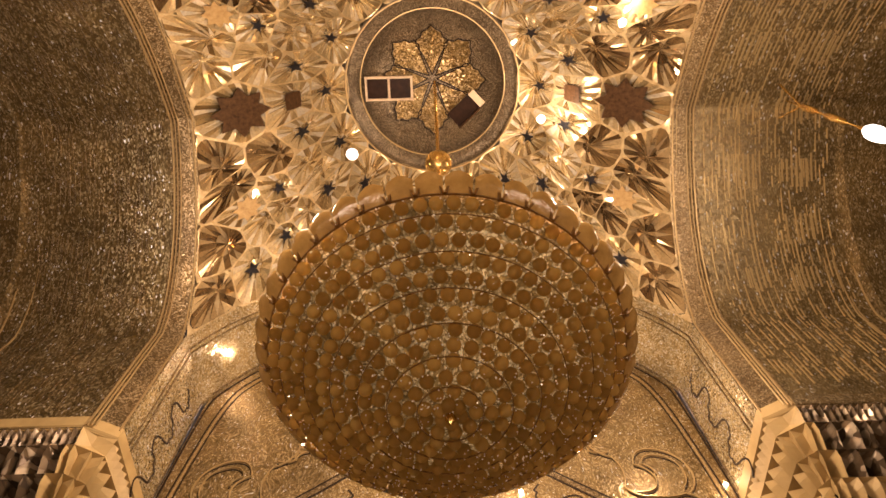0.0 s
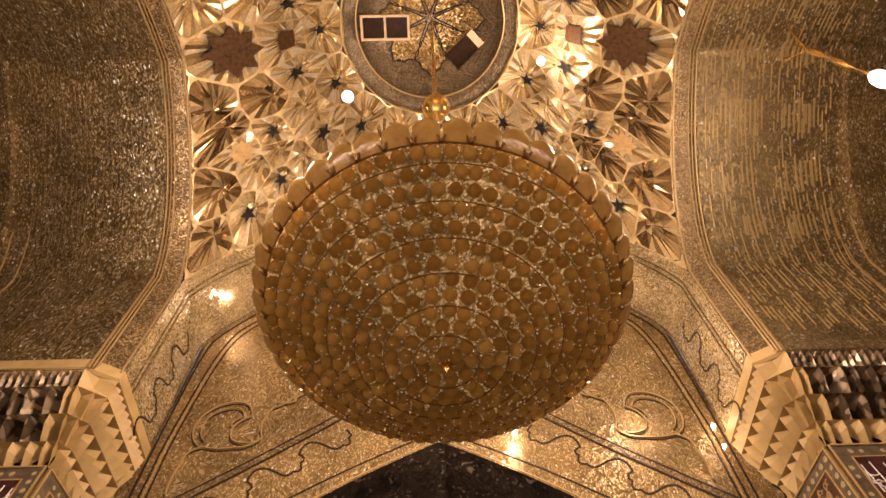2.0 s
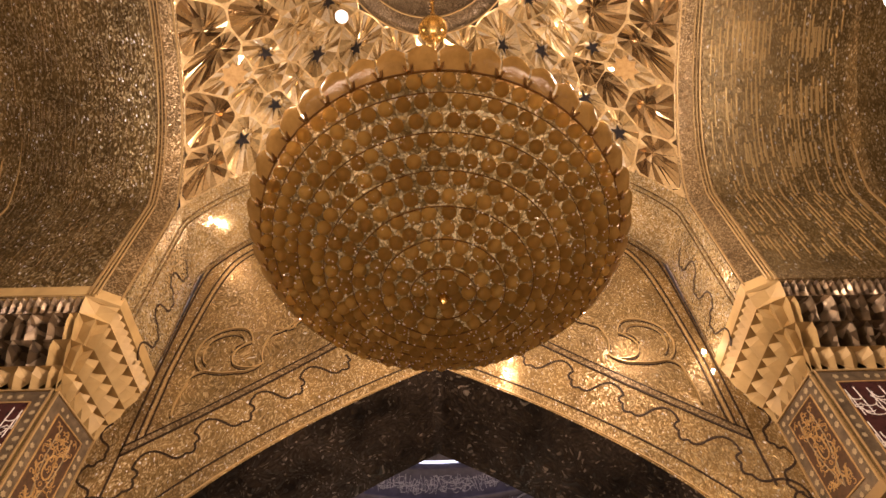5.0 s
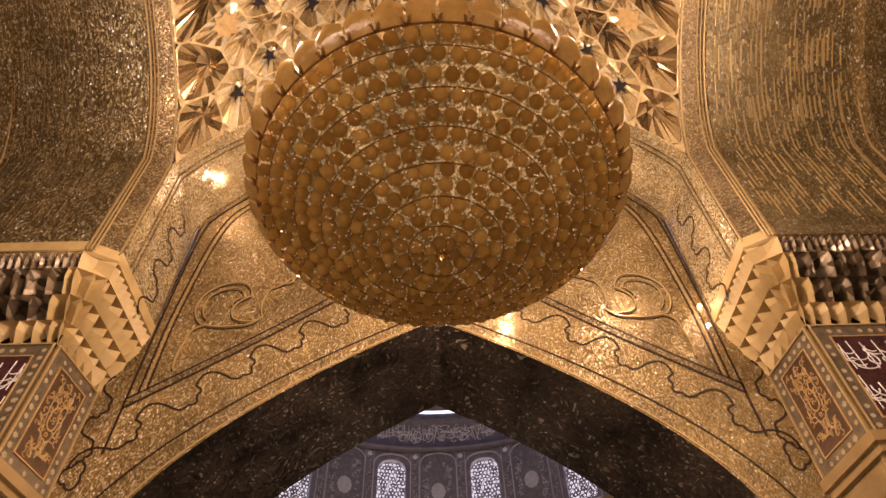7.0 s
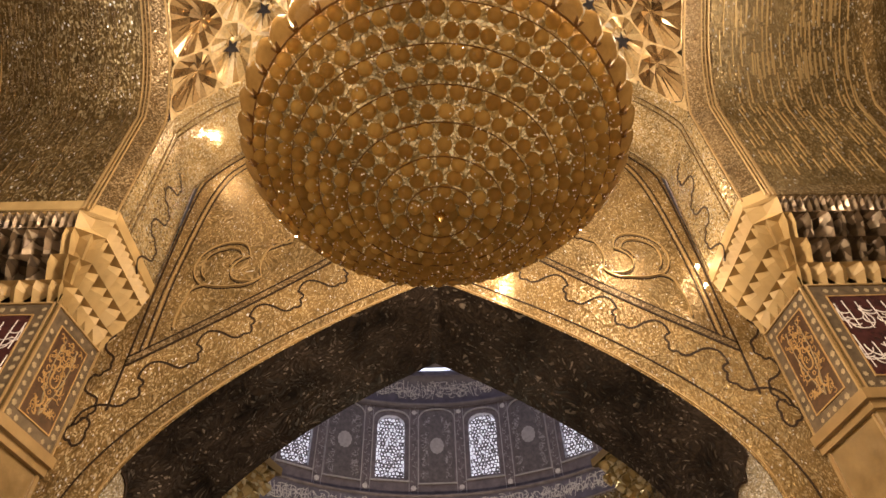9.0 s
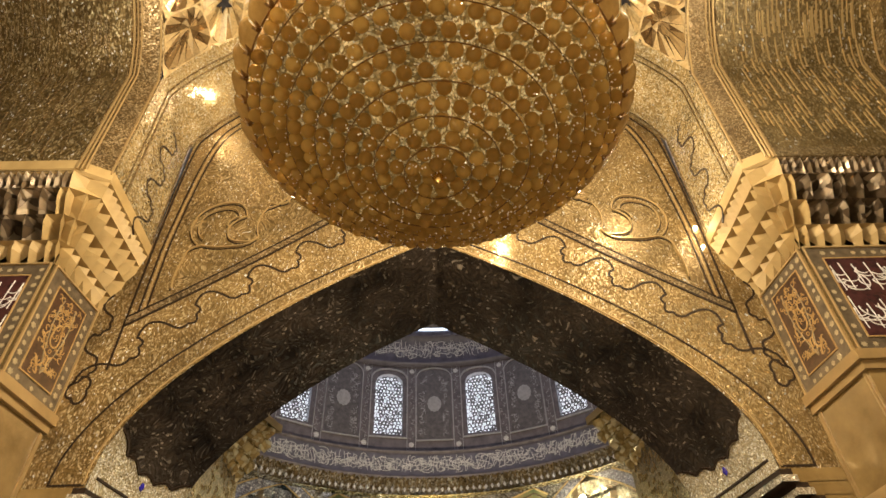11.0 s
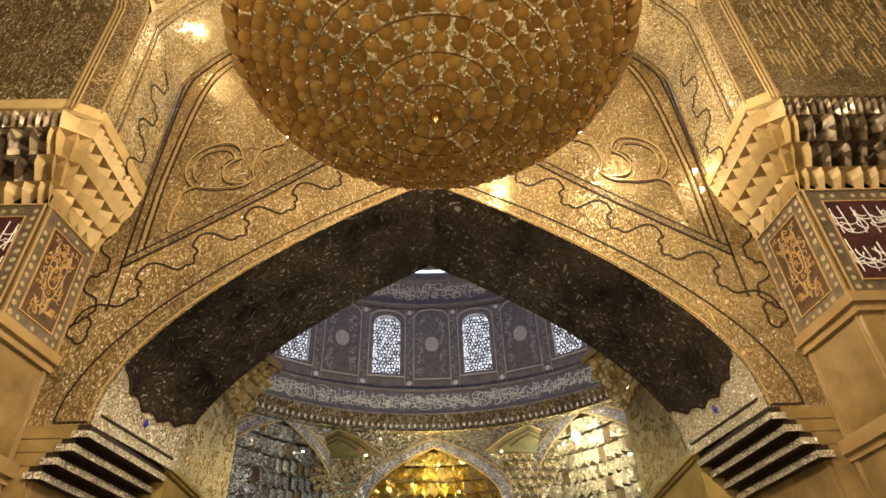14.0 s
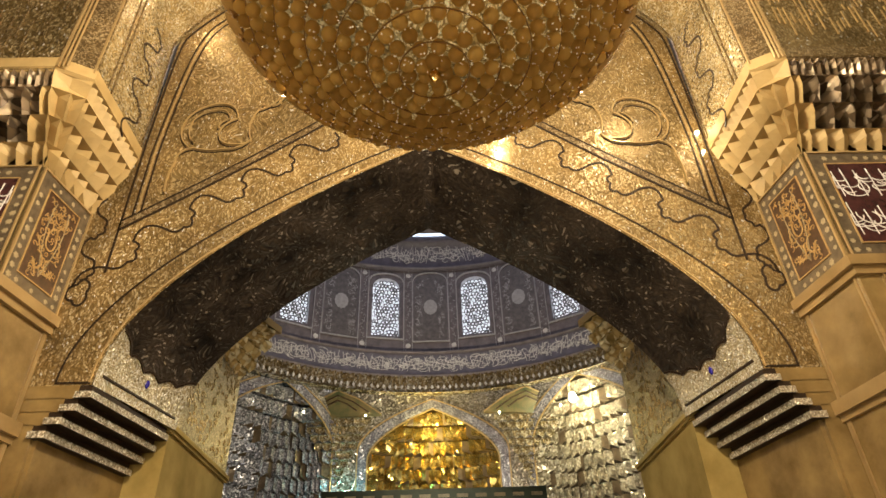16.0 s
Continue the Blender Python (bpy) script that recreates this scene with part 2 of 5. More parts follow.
MAROON = mottled("maroon_tile", (0.022, 0.009, 0.011), (0.060, 0.022, 0.022), 9.0, 0.25, 0.0, 0.05)
PETAL = mottled("pale_petal_tile", (0.17, 0.13, 0.07), (0.36, 0.295, 0.18), 12.0, 0.3, 0.0, 0.05)
OCHRE = mottled("ochre_arabesque", (0.28, 0.17, 0.06), (0.46, 0.32, 0.14), 12.0, 0.3, 0.2, 0.05)
NICHEGOLD = mosaic("bright_gold_mirror", (0.45, 0.28, 0.05), (0.75, 0.52, 0.12), (1.0, 0.85, 0.4), 0.25, 0.25, 0.2, 0.8)
GREENTILE = mottled("green_brown_lunette", (0.06, 0.085, 0.035), (0.24, 0.17, 0.07), 1.2, 0.35, 0.0, 0.05)
ENCLOSURE = mottled("dark_green_metal", (0.012, 0.02, 0.014), (0.03, 0.045, 0.03), 3.0, 0.35, 0.4)
DAY = material("daylit_pane", (0.8, 0.8, 0.85), 0.4, 0, 0.5, (0.80, 0.84, 1.0), 1.6)
BULB = material("lamp_glass", (1, 0.95, 0.85), 0.3, 0, 0.5, (1.0, 0.82, 0.50), 30.0)
WHITEBULB = material("white_lamp_glass", (1, 1, 0.97), 0.3, 0, 0.5, (1.0, 0.96, 0.88), 2.2)
WOODPALE = mottled("pale_wood", (0.48, 0.36, 0.24), (0.66, 0.52, 0.36), 8.0, 0.5)
CREAMSTONE = mottled("pale_marble", (0.17, 0.11, 0.042), (0.30, 0.205, 0.09), 2.0, 0.3, 0.0, 0.03)
PALESTONE = mottled("pale_floor_marble", (0.42, 0.36, 0.28), (0.60, 0.53, 0.43), 1.4, 0.2, 0.0, 0.02)
BLUE = material("blue_glass", (0.02, 0.015, 0.25), 0.1, 0.0)
CELLPALE = mosaic("pale_mirror_cells", (0.40, 0.34, 0.24), (0.68, 0.60, 0.45), (1.0, 0.94, 0.8), 0.12, 0.35, 0.2, 0.4)
DAYBACK = material("daylight_haze", (0.8, 0.78, 0.85), 0.9, 0, 0.2, (1.0, 0.94, 1.0), 0.85)
GREENRIB = material("gilt_mirror_strip", (0.44, 0.325, 0.155), 0.28, 0.6)
HIGHLIGHT = material("pale_highlight", (0.98, 0.93, 0.80), 0.25, 0.2)
PETALGOLD = mosaic("petal_mirror", (0.22, 0.14, 0.05), (0.42, 0.29, 0.11), (0.8, 0.62, 0.34), 0.03, 0.25, 0.3, 0.6)
PANE = mottled("dark_pane_and_hole", (0.014, 0.006, 0.003), (0.034, 0.015, 0.008), 6.0, 0.35)
CUP = mosaic("cupola_mosaic", (0.12, 0.087, 0.05), (0.21, 0.158, 0.095), (0.50, 0.42, 0.31), 0.018, 0.14, 0.3, 0.45)
PASSAGE = mottled("greenish_marble", (0.20, 0.145, 0.045), (0.38, 0.285, 0.105), 1.2, 0.7, 0.0, 0.03)
BRONZE = material("brown_bronze", (0.20, 0.105, 0.03), 0.35, 0.6)

for flat in (BROWNSTAR, PANE, STAR, PASSAGE):
    flat.node_tree.nodes["Principled BSDF"].inputs["Specular IOR Level"].default_value = 0.08

# ---- mesh helpers ----


def mesh_ob(name, verts, faces, mat, parent=None, label="", smooth=False, category="", kind="", group=""):
    me = bpy.data.meshes.new(name)
    me.from_pydata([tuple(v) for v in verts], [], faces)
    if smooth:
        me.shade_smooth()
    for one in (mat if isinstance(mat, (list, tuple)) else [mat]):
        me.materials.append(one)
    ob = new(name, me)
    if parent:
        ob.parent = parent
    return tagged(ob, label, category, group, kind)


def empty(name, place, label, category, group="", kind=""):
    ob = new(name)
    ob.location = place
    ob.empty_display_size = 0.1
    return tagged(ob, label, category, group, kind)


def sheet(rows, thick=None):
    """Quads between rows of equally many points; with thick (a vector per row), closed to a slab."""
    n = len(rows[0])
    verts = [p for r in rows for p in r]
    faces = [(i * n + j, i * n + j + 1, (i + 1) * n + j + 1, (i + 1) * n + j) for i in range(len(rows) - 1) for j in range(n - 1)]
    return verts, faces


def sweep(path, sect, closed=False):
    """A profile (points across, up) swept along a path of (point, across, up)."""
    verts, faces, k = [], [], len(sect)
    for p, a, u in path:
        verts += [Vector(p) + Vector(a) * s + Vector(u) * h for s, h in sect]
    m = len(path)
    for i in range(m if closed else m - 1):
        for j in range(k):
            a, b = i * k + j, i * k + (j + 1) % k
            c, d = ((i + 1) % m) * k + (j + 1) % k, ((i + 1) % m) * k + j
            faces.append((a, b, c, d))
    if not closed:
        faces += [tuple(range(k))[::-1], tuple(range((m - 1) * k, m * k))]
    return verts, faces


def box(a, b):
    x0, y0, z0 = a
    x1, y1, z1 = b
    v = [(x0, y0, z0), (x1, y0, z0), (x1, y1, z0), (x0, y1, z0), (x0, y0, z1), (x1, y0, z1), (x1, y1, z1), (x0, y1, z1)]
    f = [(0, 3, 2, 1), (4, 5, 6, 7), (0, 1, 5, 4), (1, 2, 6, 5), (2, 3, 7, 6), (3, 0, 4, 7)]
    return v, f


def join(*bits):
    verts, faces = [], []
    for v, f in bits:
        o = len(verts)
        verts += list(v)
        faces += [tuple(i + o for i in g) for g in f]
    return verts, faces


def line_on(points, normal, width=0.05, proud=0.02):
    """A flat raised strip along points that lie on a plane with that normal."""
    n = Vector(normal).normalized()
    pts = [Vector(p) for p in points]
    path = []
    for i, p in enumerate(pts):
        d = (pts[min(i + 1, len(pts) - 1)] - pts[max(i - 1, 0)]).normalized()
        path.append((p, d.cross(n).normalized(), n))
    w = width / 2
    return sweep(path, [(-w, -0.01), (w, -0.01), (w, proud), (-w, proud)])

# ---- structure ----
N = 48


def arch_curve(half, fn, foot, steps=N):
    """Points (across, height) of an arch from one foot over the apex to the other."""
    us = [math.sin(math.pi / 2 * i / steps) for i in range(steps + 1)]
    right = [(half * u, fn(half * u, half)) for u in us]
    right += [(half, right[-1][1] * (1 - k) + foot * k) for k in (0.25, 0.5, 0.75, 1.0)]
    return [(-a, h) for a, h in right[::-1]] + right[1:]


# floor, out of view; pale so that it bounces fill light upwards
mesh_ob("floor", *box((-12, -6, -0.2), (12, 12.0, 0)), PALESTONE, None, "polished pale marble floor of the hall", False, "floor", "structure")

# front wall round the pointed doorway
cols = sorted({round(-4.75 + 9.5 * i / 120, 4) for i in range(121)} | {-4.33, 4.33, -4.021, 4.021, -4.019, 4.019, 0.0})
lo, hi = [], []
for x in cols:
    lo.append((x, YF, Z(door_arch(x)) if abs(x) < 4.02 else Z(3.03)))
    hi.append((x, YF, Z(front_arch(x)) if abs(x) < 4.33 else Z(HC - 0.05)))
front_wall = mesh_ob("wall_front", *sheet([lo, hi]), GOLD, None, "gold mirror mosaic wall above a wide pointed doorway", False, "wall", "structure")


def recess(y0, y1, name):
    c = arch_curve(AX, front_arch, HC)
    rows = [[(x, y0 + (y1 - y0) * k / 6, Z(z)) for x, z in c] for k in range(7)]
    return mesh_ob(name, *sheet(rows), SOFFIT, None, "gold mirror mosaic soffit of the deep pointed wall arch", True, "arch soffit", "structure")


recess(YC + AY, YF, "soffit_front")
recess(YC - AY, 2 * YC - YF, "soffit_back")
mesh_ob("wall_back", *box((-5, 2 * YC - YF - 0.3, 0), (5, 2 * YC - YF, Z(12.4))), GOLD, None, "gold mirror mosaic wall behind the hall", False, "wall", "structure")

# doorway soffit: mirror's dark reflection painted in above, pale gold towards the springing
outer = arch_curve(4.02, door_arch, 3.03)
inner = [(x * 3.62 / 4.02, 3.03 + (z - 3.03) * 0.905) for x, z in outer]


def door_rows(keep):
    rows = []
    for k in range(9):
        s = k / 8
        rows.append([(a[0] * (1 - s) + b[0] * s, YF + (YB - YF) * s, Z(a[1] * (1 - s) + b[1] * s)) for a, b in zip(outer, inner) if keep(a)])
    return rows


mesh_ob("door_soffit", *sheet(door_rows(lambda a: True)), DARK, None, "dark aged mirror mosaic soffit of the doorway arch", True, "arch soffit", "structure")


def on_soffit(sx, z, s, lift=0.012):
    """A point on the doorway's soffit at height z of its near edge and s of its depth."""
    xo = 4.02 if z < 3.06 else next((4.02 * (1 - k / 400) for k in range(400) if door_arch(4.02 * (1 - k / 400)) >= z), 4.02)
    return (sx * (xo * (1 - s) + xo * 3.62 / 4.02 * s - lift), YF + (YB - YF) * s, Z(z * (1 - s) + s * (3.03 + (z - 3.03) * 0.905)))


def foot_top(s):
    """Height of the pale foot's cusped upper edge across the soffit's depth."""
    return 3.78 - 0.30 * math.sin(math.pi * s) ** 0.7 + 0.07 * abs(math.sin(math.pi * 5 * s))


for sx in (-1, 1):
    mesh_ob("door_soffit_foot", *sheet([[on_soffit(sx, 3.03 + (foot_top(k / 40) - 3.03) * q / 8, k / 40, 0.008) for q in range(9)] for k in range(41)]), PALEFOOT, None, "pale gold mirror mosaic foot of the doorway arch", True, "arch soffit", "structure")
    # stepped corbel under the arch
    corbel = empty("corbel", (sx * 4.2, YF, Z(2.5)), "stepped corbel of mirror mosaic slabs under the doorway arch", "corbel", "doorway corbels")
    for i in range(4):
        x0, z1 = 3.97 + 0.13 * i, 2.945 - 0.155 * i
        near = []
        for y, sh in ((YF - 0.04, 0.0), (YB - 0.06, -0.30)):
            for x, z in ((x0 + sh, z1 - 0.08), (x0 + sh + 0.2, z1 - 0.08), (x0 + sh + 0.2, z1), (x0 + sh, z1)):
                near.append((sx * x - sx * 4.2, y - YF, z - 2.5))
        f = [(0, 1, 2, 3), (7, 6, 5, 4), (0, 4, 5, 1), (1, 5, 6, 2), (2, 6, 7, 3), (3, 7, 4, 0)]
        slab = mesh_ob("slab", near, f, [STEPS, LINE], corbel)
        # black underside paints in the shade beneath the slab
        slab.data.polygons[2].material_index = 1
        # black strip stands in for the shade between two slabs
        core = []
        for y, sh in ((YF, 0.0), (YB - 0.1, -0.30)):
            for x, z in ((x0 + 0.03 + sh, z1), (4.6 + sh, z1), (4.6 + sh, z1 + 0.078), (x0 + 0.03 + sh, z1 + 0.078)):
                core.append((sx * x - sx * 4.2, y - YF, z - 2.5))
        mesh_ob("shade_strip", core, f, LINE, corbel)
    bits = [box((sx * (4.15 + 0.13 * i), YF - 0.002, Z(3.02 - 0.155 * (i + 1))), (sx * 4.80, YB - 0.05, Z(3.03 - 0.155 * i))) for i in range(4)]
    bits.append(box((sx * 4.52, YF - 0.002, 0), (sx * 4.80, YB - 0.05, Z(2.40))))
    mesh_ob("wall_foot", *join(*bits), MARBLE, None, "honey marble strip beside the doorway corbel", False, "wall", "structure")
    # jamb, passage wall, marble below and mosaic above
    v = [(sx * x, y, z) for z in (0, Z(2.40)) for x, y in ((4.47, YF + 0.05), (4.17, YB), (5.0, YB), (5.0, YF + 0.05))]
    mesh_ob("jamb", v, [(0, 1, 2, 3), (7, 6, 5, 4), (0, 4, 5, 1), (1, 5, 6, 2), (2, 6, 7, 3), (3, 7, 4, 0)], MARBLE, None, "honey marble jamb of the doorway", False, "wall", "structure")
    v, f = join(box((sx * 3.70, YB, 0), (sx * 4.6, 11.6, Z(3.0))), box((sx * 3.66, YB - 0.03, Z(3.0)), (sx * 4.6, 11.63, Z(3.045))), box((sx * 3.63, YB - 0.03, Z(3.045)), (sx * 4.6, 11.63, Z(3.11))))
    mesh_ob("passage_wall", v, f, PASSAGE, None, "honey marble wall of the passage beyond the doorway", False, "wall", "structure")
    mesh_ob("passage_wall_upper", *box((sx * 3.70, YB, Z(3.11)), (sx * 4.6, 11.6, Z(8.4))), BAND, None, "gold mirror mosaic upper wall of the passage", False, "wall", "structure")
    rq = random.Random(61 + sx)
    bits = []
    for k in range(320):
        cy_, cz_, ra, st, tn = rq.uniform(YB + 0.1, 11.5), rq.uniform(3.25, 6.0), rq.uniform(0.035, 0.085), rq.uniform(0, 6.3), rq.choice((-1, 1))
        bits.append(line_on([(sx * 3.70, cy_ + ra * (1 - 0.09 * q) * math.cos(st + tn * 0.55 * q), Z(cz_ + ra * (1 - 0.09 * q) * math.sin(st + tn * 0.55 * q))) for q in range(9)], (-sx, 0, 0), 0.014, 0.012))
    mesh_ob("wall_arabesque", *join(*bits), GREENRIB, None, "curling gilt relief on the passage's mosaic wall", False, "relief", "stuff")
    mesh_ob("chamber_wall_near", *box((sx * 4.6, 11.0, 0), (sx * 14, 11.3, Z(12.6))), SILVER, None, "mirror mosaic wall of the shrine chamber", False, "wall", "structure")

# side arches: splayed rim, barrel vault and end wall
for sx, nm in ((-1, "left"), (1, "right")):
    c0 = arch_curve(AY, side_arch, HC - 0.05)
    c1 = [(a * 3.03 / AY, h - 0.12) for a, h in c0]
    rows = [[(sx * (AX + 0.42 * s), YC + a[0] * (1 - s) + b[0] * s, Z(a[1] * (1 - s) + b[1] * s)) for a, b in zip(c0, c1)] for s in (0, 0.33, 0.66, 1)]
    mesh_ob("arch_rim_" + nm, *sheet(rows), BAND, None, "brown mirror mosaic band round the side arch", True, "arch band", "structure")
    rows = [[(sx * x, YC + a, Z(h - 0.02 * (x - 4.75))) for a, h in c1] for x in (4.75, 5.5, 6.2, 6.9, 7.34)]
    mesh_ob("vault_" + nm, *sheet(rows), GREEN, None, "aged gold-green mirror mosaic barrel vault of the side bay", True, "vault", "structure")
    c2 = [(a * 0.94, h - 0.16) for a, h in c1]
    rows = [[(sx * x, YC + a, Z(h)) for a, h in c] for x, c in ((7.34, c1), (7.34, c2), (8.2, c2), (10.4, c2))]
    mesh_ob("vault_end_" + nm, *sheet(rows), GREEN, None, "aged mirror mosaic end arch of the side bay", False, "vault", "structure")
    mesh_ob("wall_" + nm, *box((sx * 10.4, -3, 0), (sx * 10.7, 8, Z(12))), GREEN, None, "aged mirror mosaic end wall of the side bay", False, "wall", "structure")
    for k, (cv, x, w) in enumerate(((c0, AX + 0.03, 0.024), (c0, AX + 0.10, 0.010), (c1, AX + 0.36, 0.024), (c1, AX + 0.30, 0.010), (c0, AX + 0.16, 0.008), (c1, AX + 0.24, 0.008), (c1, 7.30, 0.03), (c1, 7.0, 0.02))):
        pts = [(sx * x, YC + a * 0.997, Z(h - 0.012)) for a, h in cv]
        path = []
        for i, p in enumerate(pts):
            d = (Vector(pts[min(i + 1, len(pts) - 1)]) - Vector(pts[max(i - 1, 0)])).normalized()
            path.append((p, Vector((1, 0, 0)), Vector((1, 0, 0)).cross(d).normalized()))
        mesh_ob("trim_" + nm, *sweep(path, [(-w / 2, -0.02), (w / 2, -0.02), (w / 2, 0.014), (-w / 2, 0.014)]), GILT, None, "thin gilt moulding along the side arch", False, "moulding", "structure")
    # piers: marble below, on both sides of the bay
    for far in (True, False):
        def my(y):
            return y if far else 2 * YC - y
        plan = [(10.4, 6.14), (4.88, 6.14), (4.75, YF)]
        rows = [[(sx * x, my(y), z) for x, y in plan] for z in (0, Z(HC - 0.02))]
        mesh_ob("pier_" + nm, *sheet(rows), MARBLE, None, "honey marble pier between doorway and side bay", False, "pier", "structure")
        if not far:
            rows = [[(sx * x, my(y), Z(HC - 0.05)) for x, y in q] for q in ([(10.4, 5.44), (4.73, 5.44), (4.33, 5.67), (4.33, YF)], plan[:2] + plan[1:])]
            mesh_ob("ledge_" + nm, *sheet(rows), CREAM, None, "plain cream cornice ledge", False, "cornice", "structure")

# ---- ceiling ----


def ceiling_z(x, y):
    dy = y - YC
    p, q, m, top = min(abs(x) / AX, 1), min(abs(dy) / AY, 1), 1.2, 14.4
    sa, fa = side_arch(dy), front_arch(x)
    z = top - ((top - sa) * p ** m + (top - fa) * q ** m - (top - 9.15) * p ** m * q ** m)
    r = math.hypot(x, dy)
    w = min(max((r - 1.93) / 1.4, 0), 1)
    w = w * w * (3 - 2 * w)
    return 14.3 * (1 - w) + z * w


# quarter of the net: places of the cells' middles, and what sits there
NET = [(3.12, 1.53, "star"), (2.75, 0.66, "star"), (2.12, 1.12, "star"), (2.36, 0.0, "star"), (2.28, 1.84, "star"),
       (1.59, 2.0, "star"), (3.02, 2.42, "star"), (3.56, 2.82, "star"), (3.62, 0.0, "eight"), (3.64, 1.76, "rosette"),
       (2.86, 0.06, "square"), (0.75, 2.3, "star"), (0.0, 2.45, "star"), (0.95, 2.85, "fan"), (2.2, 2.75, "fan"), (1.6, 2.75, "fan"),
       (0.3, 3.0, "fan"), (4.02, 2.35, "fan"), (4.1, 1.0, "fan"), (3.4, 2.1, "fan"), (2.65, 2.15, "fan"), (2.7, 1.3, "fan"), (2.45, 1.5, "fan"),
       (3.15, 0.95, "fan"), (2.95, 2.95, "fan"), (4.1, 3.0, "fan"), (1.95, 2.35, "fan"), (1.15, 2.4, "fan"), (3.9, 1.35, "fan"), (3.1, 1.95, "fan")]


def clip(poly, a, b):
    """The part of a polygon nearer to a than to b."""
    mx, my_, nx, ny = (a[0] + b[0]) / 2, (a[1] + b[1]) / 2, b[0] - a[0], b[1] - a[1]
    out = []
    for i, p in enumerate(poly):
        q = poly[(i + 1) % len(poly)]
        dp, dq = (p[0] - mx) * nx + (p[1] - my_) * ny, (q[0] - mx) * nx + (q[1] - my_) * ny
        if dp <= 0:
            out.append(p)
        if dp * dq < 0:
            t = dp / (dp - dq)
            out.append((p[0] + (q[0] - p[0]) * t, p[1] + (q[1] - p[1]) * t))
    return out


rng = random.Random(4)
seeds = []
for x, y, what in NET:
    for sx in ((-1, 1) if x else (1,)):
        for sy in ((-1, 1) if y else (1,)):
            seeds.append((sx * x, sy * y, what))
ring_cells = [(1.45 * math.cos(2 * math.pi * i / 24), 1.45 * math.sin(2 * math.pi * i / 24)) for i in range(24)]


def plate(name, cx, cy, points, r0, r1, z, mat, parent, turn=0.0, thick=0.05):
    ring = []
    for i in range(2 * points):
        r = r1 if i % 2 == 0 else r0
        a = turn + math.pi * i / points
        ring.append((r * math.cos(a), r * math.sin(a)))
    h = 0.18
    gx, gy = (ceiling_z(cx + h, cy + YC) - ceiling_z(cx - h, cy + YC)) / (2 * h), (ceiling_z(cx, cy + YC + h) - ceiling_z(cx, cy + YC - h)) / (2 * h)
    n = len(ring)
    verts = [(cx + x, YC + cy + y, Z(z + gx * x + gy * y - t)) for t in (thick, 0) for x, y in ring]
    faces = [tuple(range(n))] + [(i, (i + 1) % n, n + (i + 1) % n, n + i) for i in range(n)]
    return mesh_ob(name, verts, faces, mat, parent)


